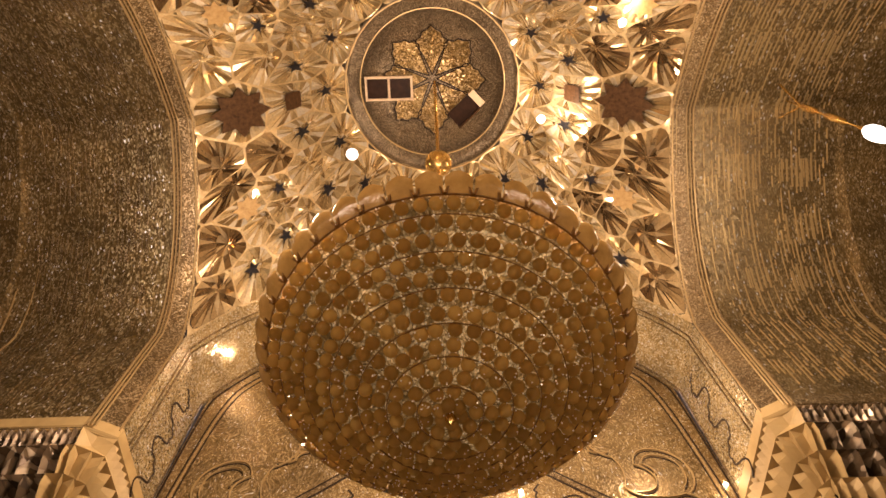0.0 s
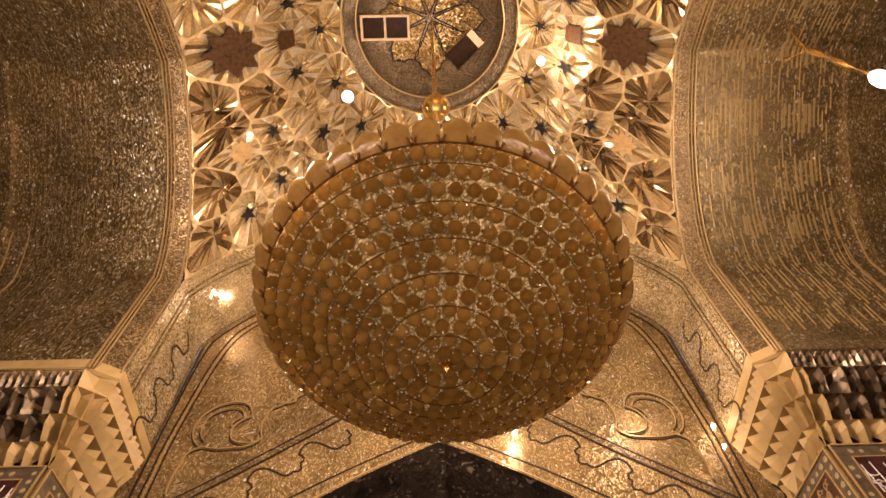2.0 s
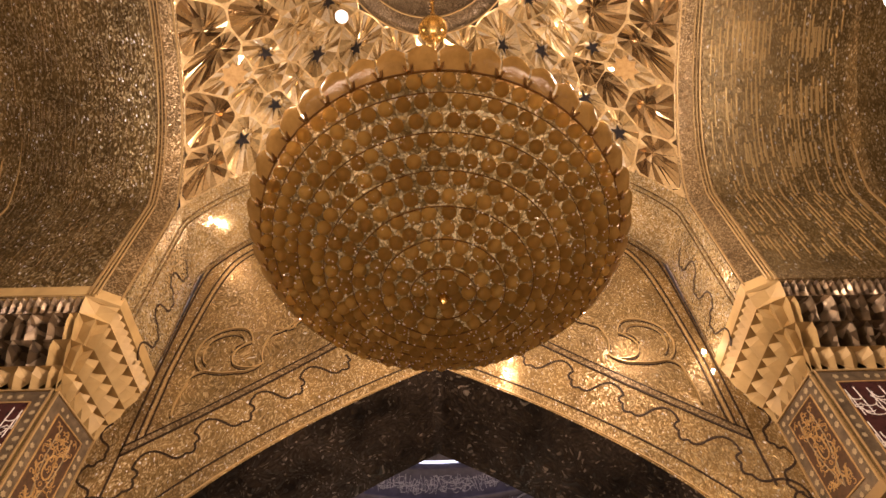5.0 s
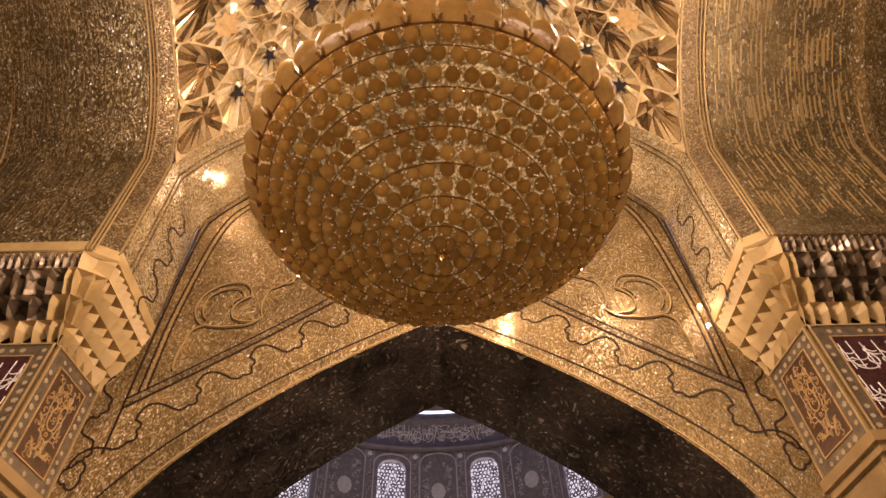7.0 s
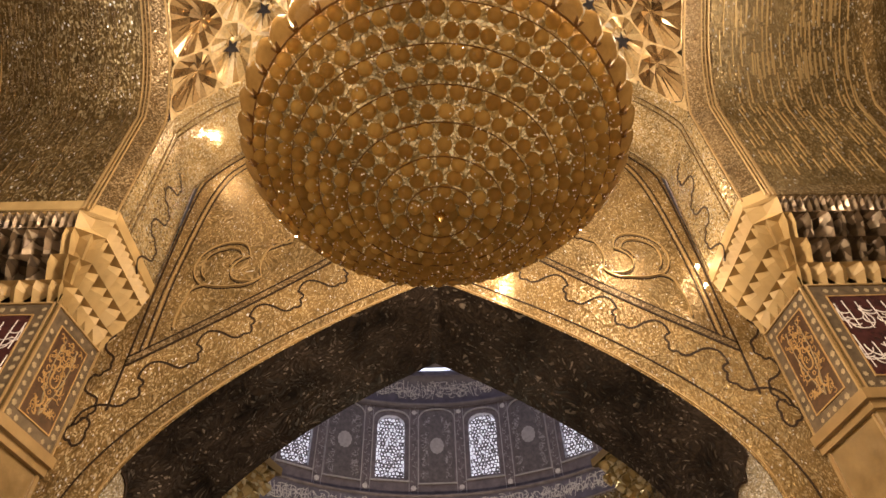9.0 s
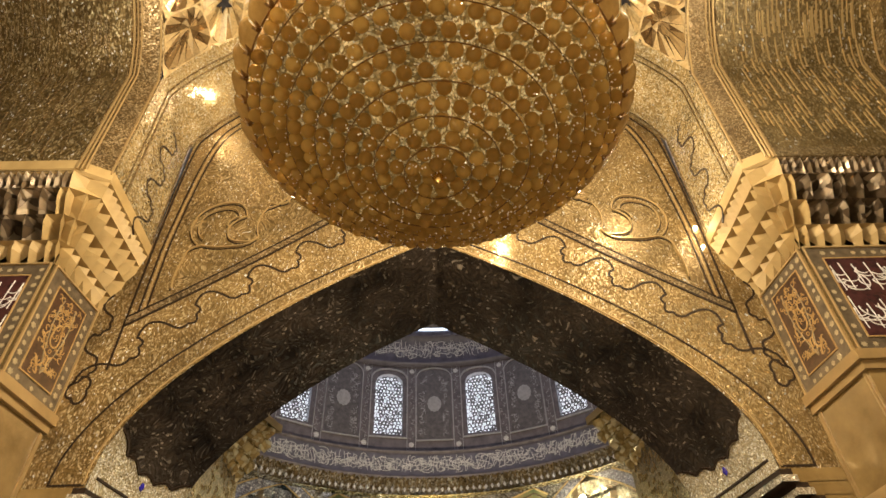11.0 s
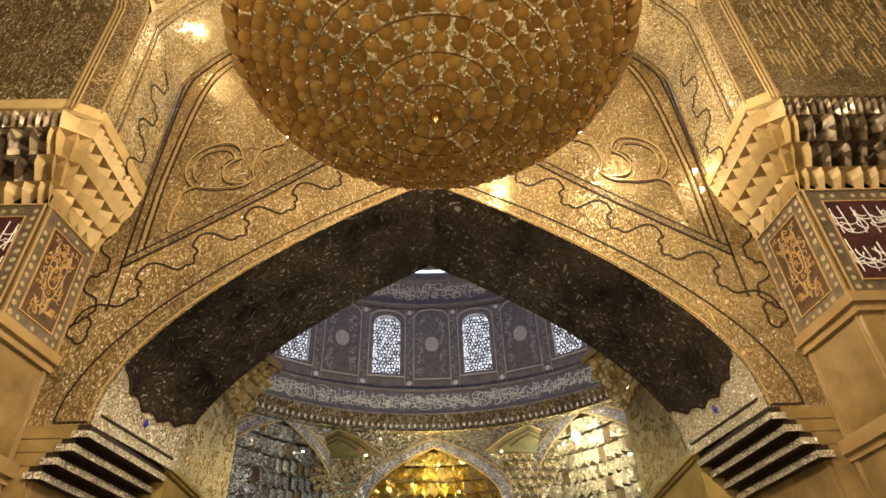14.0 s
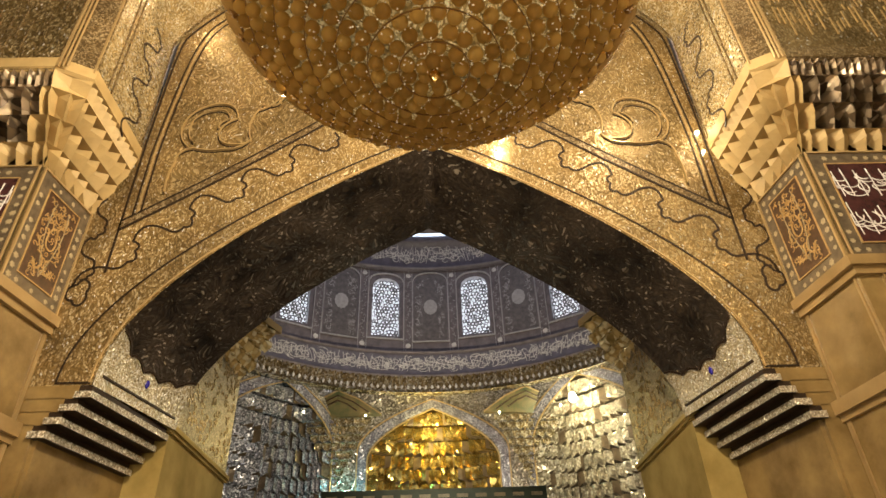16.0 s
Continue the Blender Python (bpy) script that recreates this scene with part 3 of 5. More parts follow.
ceiling_v, ceiling_f, ridge_bits, brown = [], [], [], []
plates = []
for k, (sx_, sy_, what) in enumerate(seeds):
    poly = [(-AX, -AY), (AX, -AY), (AX, AY), (-AX, AY)]
    for j, (ox, oy, _) in enumerate(seeds):
        if j != k and abs(ox - sx_) + abs(oy - sy_) < 3.4:
            poly = clip(poly, (sx_, sy_), (ox, oy))
    for ox, oy in ring_cells:
        poly = clip(poly, (sx_, sy_), (ox, oy))
    if len(poly) < 3:
        continue
    hub = 0.10 if what in ("star", "rosette", "square") else 0.02
    hub = 0.36 if what == "eight" else hub
    deep = {"star": 0.25, "fan": 0.36, "eight": 0.30, "rosette": 0.10, "square": 0.12}[what]
    # round the corners, then walk round the cell, two pleats to an edge piece
    curve = poly
    for _ in range(2):
        curve = [(p[0] * w + q[0] * (1 - w), p[1] * w + q[1] * (1 - w)) for p, q in zip(curve, curve[1:] + curve[:1]) for w in (0.84, 0.16)]
    curve = [(sx_ + (x - sx_) * 0.985, sy_ + (y - sy_) * 0.985) for x, y in curve]
    sides = [math.dist(p, q) for p, q in zip(curve, curve[1:] + curve[:1])]
    count = 2 * max(4, round(sum(sides) / 0.20))
    edge, k2, done = [], 0, 0.0
    for i in range(count):
        d = sum(sides) * i / count
        while d > done + sides[k2] and k2 < len(sides) - 1:
            done += sides[k2]
            k2 += 1
        t = (d - done) / max(sides[k2], 1e-6)
        p, q = curve[k2], curve[(k2 + 1) % len(curve)]
        edge.append((p[0] + (q[0] - p[0]) * t, p[1] + (q[1] - p[1]) * t, i % 2))
    o, n = len(ceiling_v), len(edge)
    for x, y, odd in edge:
        ceiling_v.append((x, YC + y, Z(ceiling_z(x, y + YC) + (0.03 if odd else 0.0))))
    for x, y, odd in edge:
        s = 0.42
        mx, my_ = sx_ + (x - sx_) * s, sy_ + (y - sy_) * s
        ceiling_v.append((mx, YC + my_, Z(ceiling_z(mx, my_ + YC) + deep * (0.74 if odd else 0.44))))
    for x, y, odd in edge:
        d = math.hypot(x - sx_, y - sy_) or 1
        hx, hy = sx_ + (x - sx_) / d * hub, sy_ + (y - sy_) / d * hub
        ceiling_v.append((hx, YC + hy, Z(ceiling_z(hx, hy + YC) + deep * 0.9)))
    ceiling_v.append((sx_, YC + sy_, Z(ceiling_z(sx_, sy_ + YC) + deep)))
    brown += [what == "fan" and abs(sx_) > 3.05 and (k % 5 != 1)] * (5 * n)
    for i in range(n):
        j = (i + 1) % n
        ceiling_f += [(o + i, o + j, o + n + j), (o + i, o + n + j, o + n + i), (o + n + i, o + n + j, o + 2 * n + j), (o + n + i, o + 2 * n + j, o + 2 * n + i), (o + 2 * n + i, o + 2 * n + j, o + 3 * n)]
    plates.append((sx_, sy_, what, deep))
    # flat gilt rib from the rounded cell out to its neighbours
    lift = rng.uniform(-0.005, 0.005)
    rim_in, rim_out = [], []
    for x, y, odd in edge:
        reach = 9.0
        for p, q in zip(poly, poly[1:] + poly[:1]):
            ex, ey = q[0] - p[0], q[1] - p[1]
            den = (x - sx_) * ey - (y - sy_) * ex
            if abs(den) > 1e-9:
                t = ((p[0] - sx_) * ey - (p[1] - sy_) * ex) / den
                reach = t if 0 < t < reach else reach
        reach *= 1.04
        ox, oy = sx_ + (x - sx_) * reach, sy_ + (y - sy_) * reach
        rim_in.append((x, YC + y, Z(ceiling_z(x, y + YC) - 0.004 + lift)))
        rim_out.append((ox, YC + oy, Z(ceiling_z(ox, oy + YC) - 0.004 + lift)))
    ridge_bits.append((rim_in + rim_out, [(i, (i + 1) % n, n + (i + 1) % n, n + i) for i in range(n)]))
split_v, split_f = [], []
for f in ceiling_f:
    split_f.append(tuple(range(len(split_v), len(split_v) + 3)))
    split_v += [ceiling_v[i] for i in f]
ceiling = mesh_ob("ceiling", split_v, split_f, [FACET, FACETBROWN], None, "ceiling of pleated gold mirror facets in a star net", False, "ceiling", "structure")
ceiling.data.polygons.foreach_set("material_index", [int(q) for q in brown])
mesh_ob("ceiling_rib", *join(*ridge_bits), RIDGE, None, "gilt ribs between the ceiling's mirror facets", False, "ceiling rib", "structure")
STARS = empty("ceiling_star_set", (0, 0, 0), "dark inlaid stars between the ceiling's mirror facets", "ceiling inlay", "", "structure")
for x, y, what, deep in plates:
    z = ceiling_z(x, y + YC) + (-0.02 if what == "eight" else deep * 0.22)
    if what == "star":
        plate("star", x, y, 5, 0.052, 0.125, z, STAR, STARS, rng.uniform(0, 1))
    elif what == "eight":
        plate("eight_point_star", x, y, 8, 0.31, 0.47, z, BROWNSTAR, STARS, 0.0)
    elif what == "rosette":
        plate("rosette", x, y, 8, 0.15, 0.22, z, OCHRE, STARS)
    elif what == "square":
        plate("square_plate", x, y, 4, 0.11, 0.14, z, BROWNSTAR, STARS, math.pi / 4)

# ---- medallion: a shallow round cupola ----
prof = [(2.35, 14.75), (2.05, 14.6), (1.94, 14.2), (1.93, 14.22), (1.93, 14.40), (1.86, 14.46), (1.66, 14.5), (1.62, 14.62), (1.5, 14.80), (1.2, 15.05), (0.8, 15.25), (0.4, 15.36), (0.001, 15.4)]
rows = [[(r * math.cos(2 * math.pi * i / 72), YC + r * math.sin(2 * math.pi * i / 72), Z(z)) for i in range(73)] for r, z in prof]
mesh_ob("ceiling_cupola", *sheet(rows), [CUP], None, "shallow round cupola of brown mirror mosaic in the ceiling", True, "cupola", "structure")
for r, z, w in ((1.93, 14.20, 0.014), (1.64, 14.52, 0.014)):
    path = [((r * math.cos(2 * math.pi * i / 72), YC + r * math.sin(2 * math.pi * i / 72), Z(z)), (math.cos(2 * math.pi * i / 72), math.sin(2 * math.pi * i / 72), 0), (0, 0, 1)) for i in range(72)]
    mesh_ob("trim_cupola", *sweep(path, [(-w, -0.03), (w, -0.03), (w, 0.04), (-w, 0.04)], True), GILT, None, "gilt ring moulding of the ceiling cupola", False, "moulding", "structure")
mesh_ob("roof", *box((-11, -4, Z(16.2)), (11, 9, Z(16.5))), CREAM, None, "closed roof above the vaults", False, "roof", "structure")

# comb-like relief on the side vaults
for sx in (-1, 1):
    c1 = [(a * 3.03 / AY, h - 0.12) for a, h in arch_curve(AY, side_arch, HC - 0.05)]
    rq = random.Random(20 + sx)
    bits = []
    span = len(c1)
    for x0 in (5.15, 6.2):
        for k0 in range(5, span - 12, 11):
            for q in range(8):
                if rq.random() < 0.15:
                    continue
                x = x0 + 0.088 * q
                path = []
                k1 = k0 + rq.choice((5, 6, 7, 7))
                for k in range(k0 + rq.choice((0, 0, 1)), k1):
                    p = Vector((sx * x, YC + c1[k][0], Z(c1[k][1] - 0.02 * (x - 4.75) - 0.004)))
                    d = Vector((0, c1[k + 1][0] - c1[k - 1][0], c1[k + 1][1] - c1[k - 1][1])).normalized()
                    path.append((p, Vector((1, 0, 0)), Vector((1, 0, 0)).cross(d).normalized()))
                bits.append(sweep(path, [(-0.016, -0.015), (0.016, -0.015), (0.008, 0.02), (-0.008, 0.02)]))
    # dimmer left bay is put into a darker strip colour
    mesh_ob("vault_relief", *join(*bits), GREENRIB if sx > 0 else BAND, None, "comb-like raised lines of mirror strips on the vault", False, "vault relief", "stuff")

# fine raised dashes along the side vaults
for sx, nm in ((-1, "left"), (1, "right")):
    rv = random.Random(31 + sx)
    c1 = [(a * 3.03 / AY, h - 0.12) for a, h in arch_curve(AY, side_arch, HC - 0.05)]
    along = [0.0]
    for p, q in zip(c1, c1[1:]):
        along.append(along[-1] + math.dist(p, q))

    def on_vault(d, x):
        k = max(i for i in range(len(along) - 1) if along[i] <= d)
        t = (d - along[k]) / max(along[k + 1] - along[k], 1e-6)
        a, h = (c1[k][i] * (1 - t) + c1[k + 1][i] * t for i in (0, 1))
        return Vector((sx * x, YC + a, Z(h - 0.02 * (x - 4.75)))), (0, -a, 8.0 - h)
    bits = []
    for k in range(32):
        x = 4.88 + 0.072 * k
        d = rv.uniform(0, 0.4)
        while d < along[-1] - 0.7:
            ln = rv.choice((0.12, 0.2, 0.35, 0.6))
            if rv.random() < (0.62 if sx > 0 else 0.4):
                mid = on_vault(d + ln / 2, x)
                bits.append(line_on([on_vault(d, x)[0], mid[0], on_vault(d + ln, x)[0]], mid[1], rv.uniform(0.012, 0.020), 0.018))
            d += ln + rv.uniform(0.04, 0.16)
    # left dashes painted darker, as that bay gets less light
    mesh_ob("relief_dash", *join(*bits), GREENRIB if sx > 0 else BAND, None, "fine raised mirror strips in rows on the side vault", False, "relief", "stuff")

# ---- chandelier ----
ZR, RR, ZFIN = 3.47, 1.208, 2.92
chandelier = empty("chandelier", (0.05, YC + 0.062, Z(ZFIN)), "huge round chandelier of amber glass globes hung on a chain", "chandelier")


def bowl_z(r):
    return (ZR - ZFIN) * (r / RR) ** 1.9


def globe_mesh(r, seg=12, rings=8):
    bm = bmesh.new()
    bmesh.ops.create_uvsphere(bm, u_segments=seg, v_segments=rings, radius=r)
    me = bpy.data.meshes.new("globe")
    bm.to_mesh(me)
    bm.free()
    me.shade_smooth()
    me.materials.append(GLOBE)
    return me


globe = globe_mesh(0.046)
tiers = 13
spots = []
for k in range(tiers):
    r = 0.065 + (RR - 0.112) * k / (tiers - 1)
    count = max(6, int(2 * math.pi * r / 0.1045))
    off = rng.random()
    for i in range(count):
        a = 2 * math.pi * (i + off) / count
        if rng.random() < 0.003:
            continue
        r_, a_ = r + rng.uniform(-0.005, 0.005), a + rng.uniform(-0.01, 0.01) / max(r, 0.1)
        spots.append((r_ * math.cos(a_), r_ * math.sin(a_), bowl_z(r) + 0.012 + rng.uniform(-0.008, 0.008)))
# globes nearest the camera's side are single pieces, the rest one joined piece
spots.sort(key=lambda p: p[1])
for x, y, z in spots[:300]:
    ob = new("globe", globe)
    ob.parent = chandelier
    ob.location = (x, y, z)
bm = bmesh.new()
bmesh.ops.create_uvsphere(bm, u_segments=12, v_segments=8, radius=0.046)
base_v = [v.co.copy() for v in bm.verts]
base_f = [tuple(v.index for v in f.verts) for f in bm.faces]
bm.free()
far_globes = join(*[([v + Vector(s) for v in base_v], base_f) for s in spots[300:]])
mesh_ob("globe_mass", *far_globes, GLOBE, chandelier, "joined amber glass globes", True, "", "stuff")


def ring_of(r, z, w, h, mat, name="ring", steps=96):
    path = [((r * math.cos(2 * math.pi * i / steps), r * math.sin(2 * math.pi * i / steps), z), (math.cos(2 * math.pi * i / steps), math.sin(2 * math.pi * i / steps), 0), (0, 0, 1)) for i in range(steps)]
    return mesh_ob(name, *sweep(path, [(-w, -h), (w, -h), (w, h), (-w, h)], True), mat, chandelier)


for k in range(1, tiers - 1, 2):
    r = 0.065 + (RR - 0.112) * (k + 0.5) / (tiers - 1)
    ring_of(r, bowl_z(r) - 0.015, 0.0035, 0.0035, BRONZE, "wire_ring")
# tiny pale bits between the globes, added in place of their highlights
rb = random.Random(8)
bits = []
for k in range(850):
    r, a = RR * math.sqrt(rb.random()), rb.uniform(0, 2 * math.pi)
    c = Vector((r * math.cos(a), r * math.sin(a), bowl_z(r) - 0.038 + rb.uniform(-0.006, 0.025)))
    h = rb.uniform(0.0035, 0.0075)
    tw = Euler((rb.uniform(0, 3), rb.uniform(0, 3), rb.uniform(0, 3))).to_matrix()
    v = [c + tw @ Vector(d) * h for d in ((1, 0, 0), (-1, 0, 0), (0, 1, 0), (0, -1, 0), (0, 0, 1.4), (0, 0, -1.4))]
    bits.append((v, [(0, 2, 4), (2, 1, 4), (1, 3, 4), (3, 0, 4), (2, 0, 5), (1, 2, 5), (3, 1, 5), (0, 3, 5)]))
mesh_ob("crystal_drop", *join(*bits), HIGHLIGHT, chandelier, "tiny sparkling crystal drops", False, "", "stuff")
# the gilt pan behind the globes, lit by its own added emission
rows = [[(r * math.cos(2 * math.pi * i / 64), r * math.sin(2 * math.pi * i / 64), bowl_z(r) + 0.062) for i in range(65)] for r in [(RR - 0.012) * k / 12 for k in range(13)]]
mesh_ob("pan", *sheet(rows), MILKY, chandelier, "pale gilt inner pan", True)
rim_ring = ring_of(RR, ZR - ZFIN, 0.006, 0.008, BRONZE, "rim")
# scalloped collar of glass plates
plates_n = 44
bits = []
for i in range(plates_n):
    a0, a1 = 2 * math.pi * (i + 0.04) / plates_n, 2 * math.pi * (i + 0.96) / plates_n
    rows = []
    for s, (r, z) in enumerate(((RR + 0.0, 0.0), (RR + 0.045, 0.014), (RR + 0.078, 0.045), (RR + 0.086, 0.08))):
        sc = (0.0, 0.015, 0.025, 0.03)[s]
        rows.append([((r + sc * math.sin(math.pi * j / 6)) * math.cos(a0 + (a1 - a0) * j / 6), (r + sc * math.sin(math.pi * j / 6)) * math.sin(a0 + (a1 - a0) * j / 6), ZR - ZFIN + z + sc * math.sin(math.pi * j / 6)) for j in range(7)])
    v, f = sheet(rows)
    for a2, lean in ((a0, 0.035), (a1, -0.035)):
        rib = [Vector((RR * math.cos(a2), RR * math.sin(a2), ZR - ZFIN - 0.01)), Vector(((RR + 0.07) * math.cos(a2 + lean), (RR + 0.07) * math.sin(a2 + lean), ZR - ZFIN + 0.085))]
        mesh_ob("collar_rib", *line_on(rib, (math.cos(a2), math.sin(a2), -0.5), 0.014, 0.02), BRONZE, rim_ring)
    mesh_ob("collar_plate", v, f, COLLAR, rim_ring, "", True)
# crown above, stem, ball and chain
prof = [(RR - 0.02, 0.10), (RR - 0.12, 0.32), (RR - 0.35, 0.55), (0.55, 0.85), (0.34, 1.2), (0.26, 1.7), (0.16, 1.9)]
rows = [[(r * math.cos(2 * math.pi * i / 48), r * math.sin(2 * math.pi * i / 48), ZR - ZFIN + z) for i in range(49)] for r, z in prof]
mesh_ob("crown", *sheet(rows), BRASS, chandelier, "gilt crown frame", True)


def lathe(prof, steps=24):
    rows = [[(r * math.cos(2 * math.pi * i / steps), r * math.sin(2 * math.pi * i / steps), z) for i in range(steps + 1)] for r, z in prof]
    return sheet(rows)


zb = 8.3 - ZFIN
mesh_ob("ball", *lathe([(0.001, zb - 0.2), (0.10, zb - 0.17), (0.18, zb - 0.06), (0.19, zb + 0.03), (0.13, zb + 0.15), (0.05, zb + 0.2), (0.03, zb + 0.3)]), BRASS, chandelier, "polished brass ball", True)
mesh_ob("stem", *lathe([(0.03, 2.2), (0.03, zb - 0.15)], 10), BRASS, chandelier, "thin brass stem", True)
bits = []
z = zb + 0.25
k = 0
while z < 15.43 - ZFIN:
    path = []
    for i in range(10):
        a = 2 * math.pi * i / 10
        c, s = math.cos(a) * 0.028, math.sin(a) * 0.07
        off = Vector((c, 0, s)) if k % 2 else Vector((0, c, s))
        path.append((Vector((0, 0, z)) + off, off.normalized(), Vector((0, 1, 0)) if k % 2 else Vector((1, 0, 0))))
    bits.append(sweep(path, [(-0.009, -0.009), (0.009, -0.009), (0.009, 0.009), (-0.009, 0.009)], True))
    z += 0.105
    k += 1
mesh_ob("chain", *join(*bits), BRASS, chandelier, "long brass chain")
mesh_ob("finial", *lathe([(0.001, -0.09), (0.02, -0.07), (0.035, -0.03), (0.015, 0.0), (0.02, 0.05)], 12), BRASS, chandelier, "", True)

# ---- pier cornices with hanging honeycomb cells ----


def cornice(sx):
    top = [(10.4, 5.44), (4.73, 5.44), (4.33, 5.67), (4.33, YF)]
    low = [(10.4, 6.14), (4.88, 6.14), (4.86, 6.3), (4.75, YF)]
    c = empty("cornice", (sx * 4.73, 5.44, Z(HC)), "cream and mirrored honeycomb cornice on the pier", "cornice", "pier cornices")
    o = Vector((sx * 4.73, 5.44, HC))

    def at(poly, z):
        return [Vector((sx * x, y, z)) - o for x, y in poly]
    # flat top slab, one length to each face
    for seg in range(3):
        lo4, to4 = low[seg:seg + 2], top[seg:seg + 2]
        rows = [at(lo4, HC), at(to4, HC), at(to4, HC - 0.17), at([(x, y + 0.05) for x, y in to4], HC - 0.2), at(lo4, HC - 0.2)]
        mesh_ob("top_slab", *sheet(rows), BAND if (seg == 0 and sx > 0) else CREAM, c, "flat top slab")
    rows = [at(low, HC - 0.2), at(low, 5.5)]
    mesh_ob("backing", *sheet(rows), CREAM, c)
    # tiers of hollow cells, each set back from the one above
    rc = random.Random(17)
    levels = [(HC - 0.19, 0.97), (HC - 0.42, 0.84), (HC - 0.72, 0.56), (HC - 1.00, 0.28), (HC - 1.26, 0.04)]
    for t in range(4):
        (z1, s1), (z0, s0) = levels[t], levels[t + 1]
        e1 = [Vector(((a[0] * s1 + b[0] * (1 - s1)) * sx, a[1] * s1 + b[1] * (1 - s1), z1)) - o for a, b in zip(top, low)]
        e0 = [Vector(((a[0] * s0 + b[0] * (1 - s0)) * sx, a[1] * s0 + b[1] * (1 - s0), z0)) - o for a, b in zip(top, low)]
        for seg in range(3):
            wide = (0.105 if seg == 0 else 0.15) if t == 0 else 0.24
            n = max(1, round((e1[seg + 1] - e1[seg]).length / wide))
            if seg == 1:
                n = 1 if t in (0, 3) else 2
            out = Vector((0, -1, 0)) if seg == 0 else Vector((-sx * 0.7, -0.7, 0)) if seg == 1 else Vector((-sx, 0, 0))
            cuts = [k / n for k in range(n + 1)]
            if t % 2 and n > 2:
                cuts = [0.0] + [(k + 0.5) / n for k in range(n)] + [1.0]
            if t:
                cuts = [u if u in (0.0, 1.0) else u + rc.uniform(-0.18, 0.18) / n for u in cuts]
            for u0, u1 in zip(cuts, cuts[1:]):
                um = (u0 + u1) / 2 + (rc.uniform(-0.22, 0.22) * (u1 - u0) if t else 0)
                a, b, m = (e1[seg].lerp(e1[seg + 1], u) for u in (u0, u1, um))
                ab, bb, mb = (e0[seg].lerp(e0[seg + 1], u) for u in (u0, u1, um))
                deep = 0.09 if t == 0 else 0.12 if t == 3 else (0.16 if seg == 1 else rc.uniform(0.22, 0.34))
                tip = 0.3 if t == 0 else 0.45
                at_, bt_ = a.lerp(ab, tip), b.lerp(bb, tip)
                at_.xy = (a.lerp(ab, 0.12)).xy
                bt_.xy = (b.lerp(bb, 0.12)).xy
                mt = m - out * deep * (0.55 if t == 0 else 1.0)
                h = m.lerp(mb, 0.5) - out * deep * 1.1
                mb = mb - out * deep * (0.3 if t in (0, 3) else 0.75)
                v = [a, b, mt, h, at_, bt_, ab, bb, mb]
                f = [(0, 2, 1), (0, 4, 3, 2), (2, 3, 5, 1), (4, 6, 3), (3, 7, 5), (6, 8, 3), (3, 8, 7)]
                pale = seg > 0 or (t > 0 and (1 - u1) * 5.67 < 0.03 + 0.13 * t * rc.uniform(0.3, 1.2)) or t == 3
                mesh_ob("cell", v, f, CREAM if pale else CELLGOLD, c)
    return c


for sx in (-1, 1):
    cornice(sx)


# ---- inlay and relief on the front wall and its soffit ----


def inlay(name, pts, normal, width, mat, label, proud=0.012):
    return mesh_ob(name, *line_on(pts, normal, width, proud), mat, None, label, False, "inlay line", "structure")


def bows(stops):
    """Arcs that meet in cusps: each stop is (u, v, how far the arc that leads to it bulges)."""
    out = [stops[0][:2]]
    for (u0, v0, _), (u1, v1, b) in zip(stops, stops[1:]):
        for k in range(1, 8):
            t = k / 7
            lift = 4 * b * t * (1 - t)
            du, dv = u1 - u0, v1 - v0
            ln = math.hypot(du, dv)
            out.append((u0 + du * t - dv / ln * lift, v0 + dv * t + du / ln * lift))
    return out


MOTIF = bows([(0.0, 0.0, 0), (0.50, -0.10, 0.15), (0.74, -0.21, -0.06), (0.93, -0.14, -0.07), (1.0, 0.0, -0.07)])


def lobes(base, count, depth, flip=1):
    """A cloud-edged line: the lobed motif repeated along a base curve (a function of 0..1 to a 2D point)."""
    out = []
    for k in range(count):
        for u, v in MOTIF:
            s = (k + u) / count
            (x0, y0), (x1, y1) = base(max(0, s - 0.02)), base(min(1, s + 0.02))
            d = Vector((x1 - x0, y1 - y0)).normalized()
            p = Vector(base(min(s, 1))) + Vector((-d.y, d.x)) * flip * depth * (v + 0.09)
            out.append((p.x, p.y))
    return out


def outer_line(x):
    return 7.02 - 3.97 * persian(min(abs(x) / 4.45, 1), 0.56)


def band_line(x):
    return 8.60 - 0.77 * abs(x) - 0.10 * math.sin(math.pi * min(abs(x) / 4.3, 1))


def eased(pts, turns=3):
    """A line with its corners cut round."""
    for _ in range(turns):
        cut = [(p[0] * w + q[0] * (1 - w), p[1] * w + q[1] * (1 - w)) for p, q in zip(pts, pts[1:]) for w in (0.75, 0.25)]
        pts = [pts[0]] + cut + [pts[-1]]
    return pts


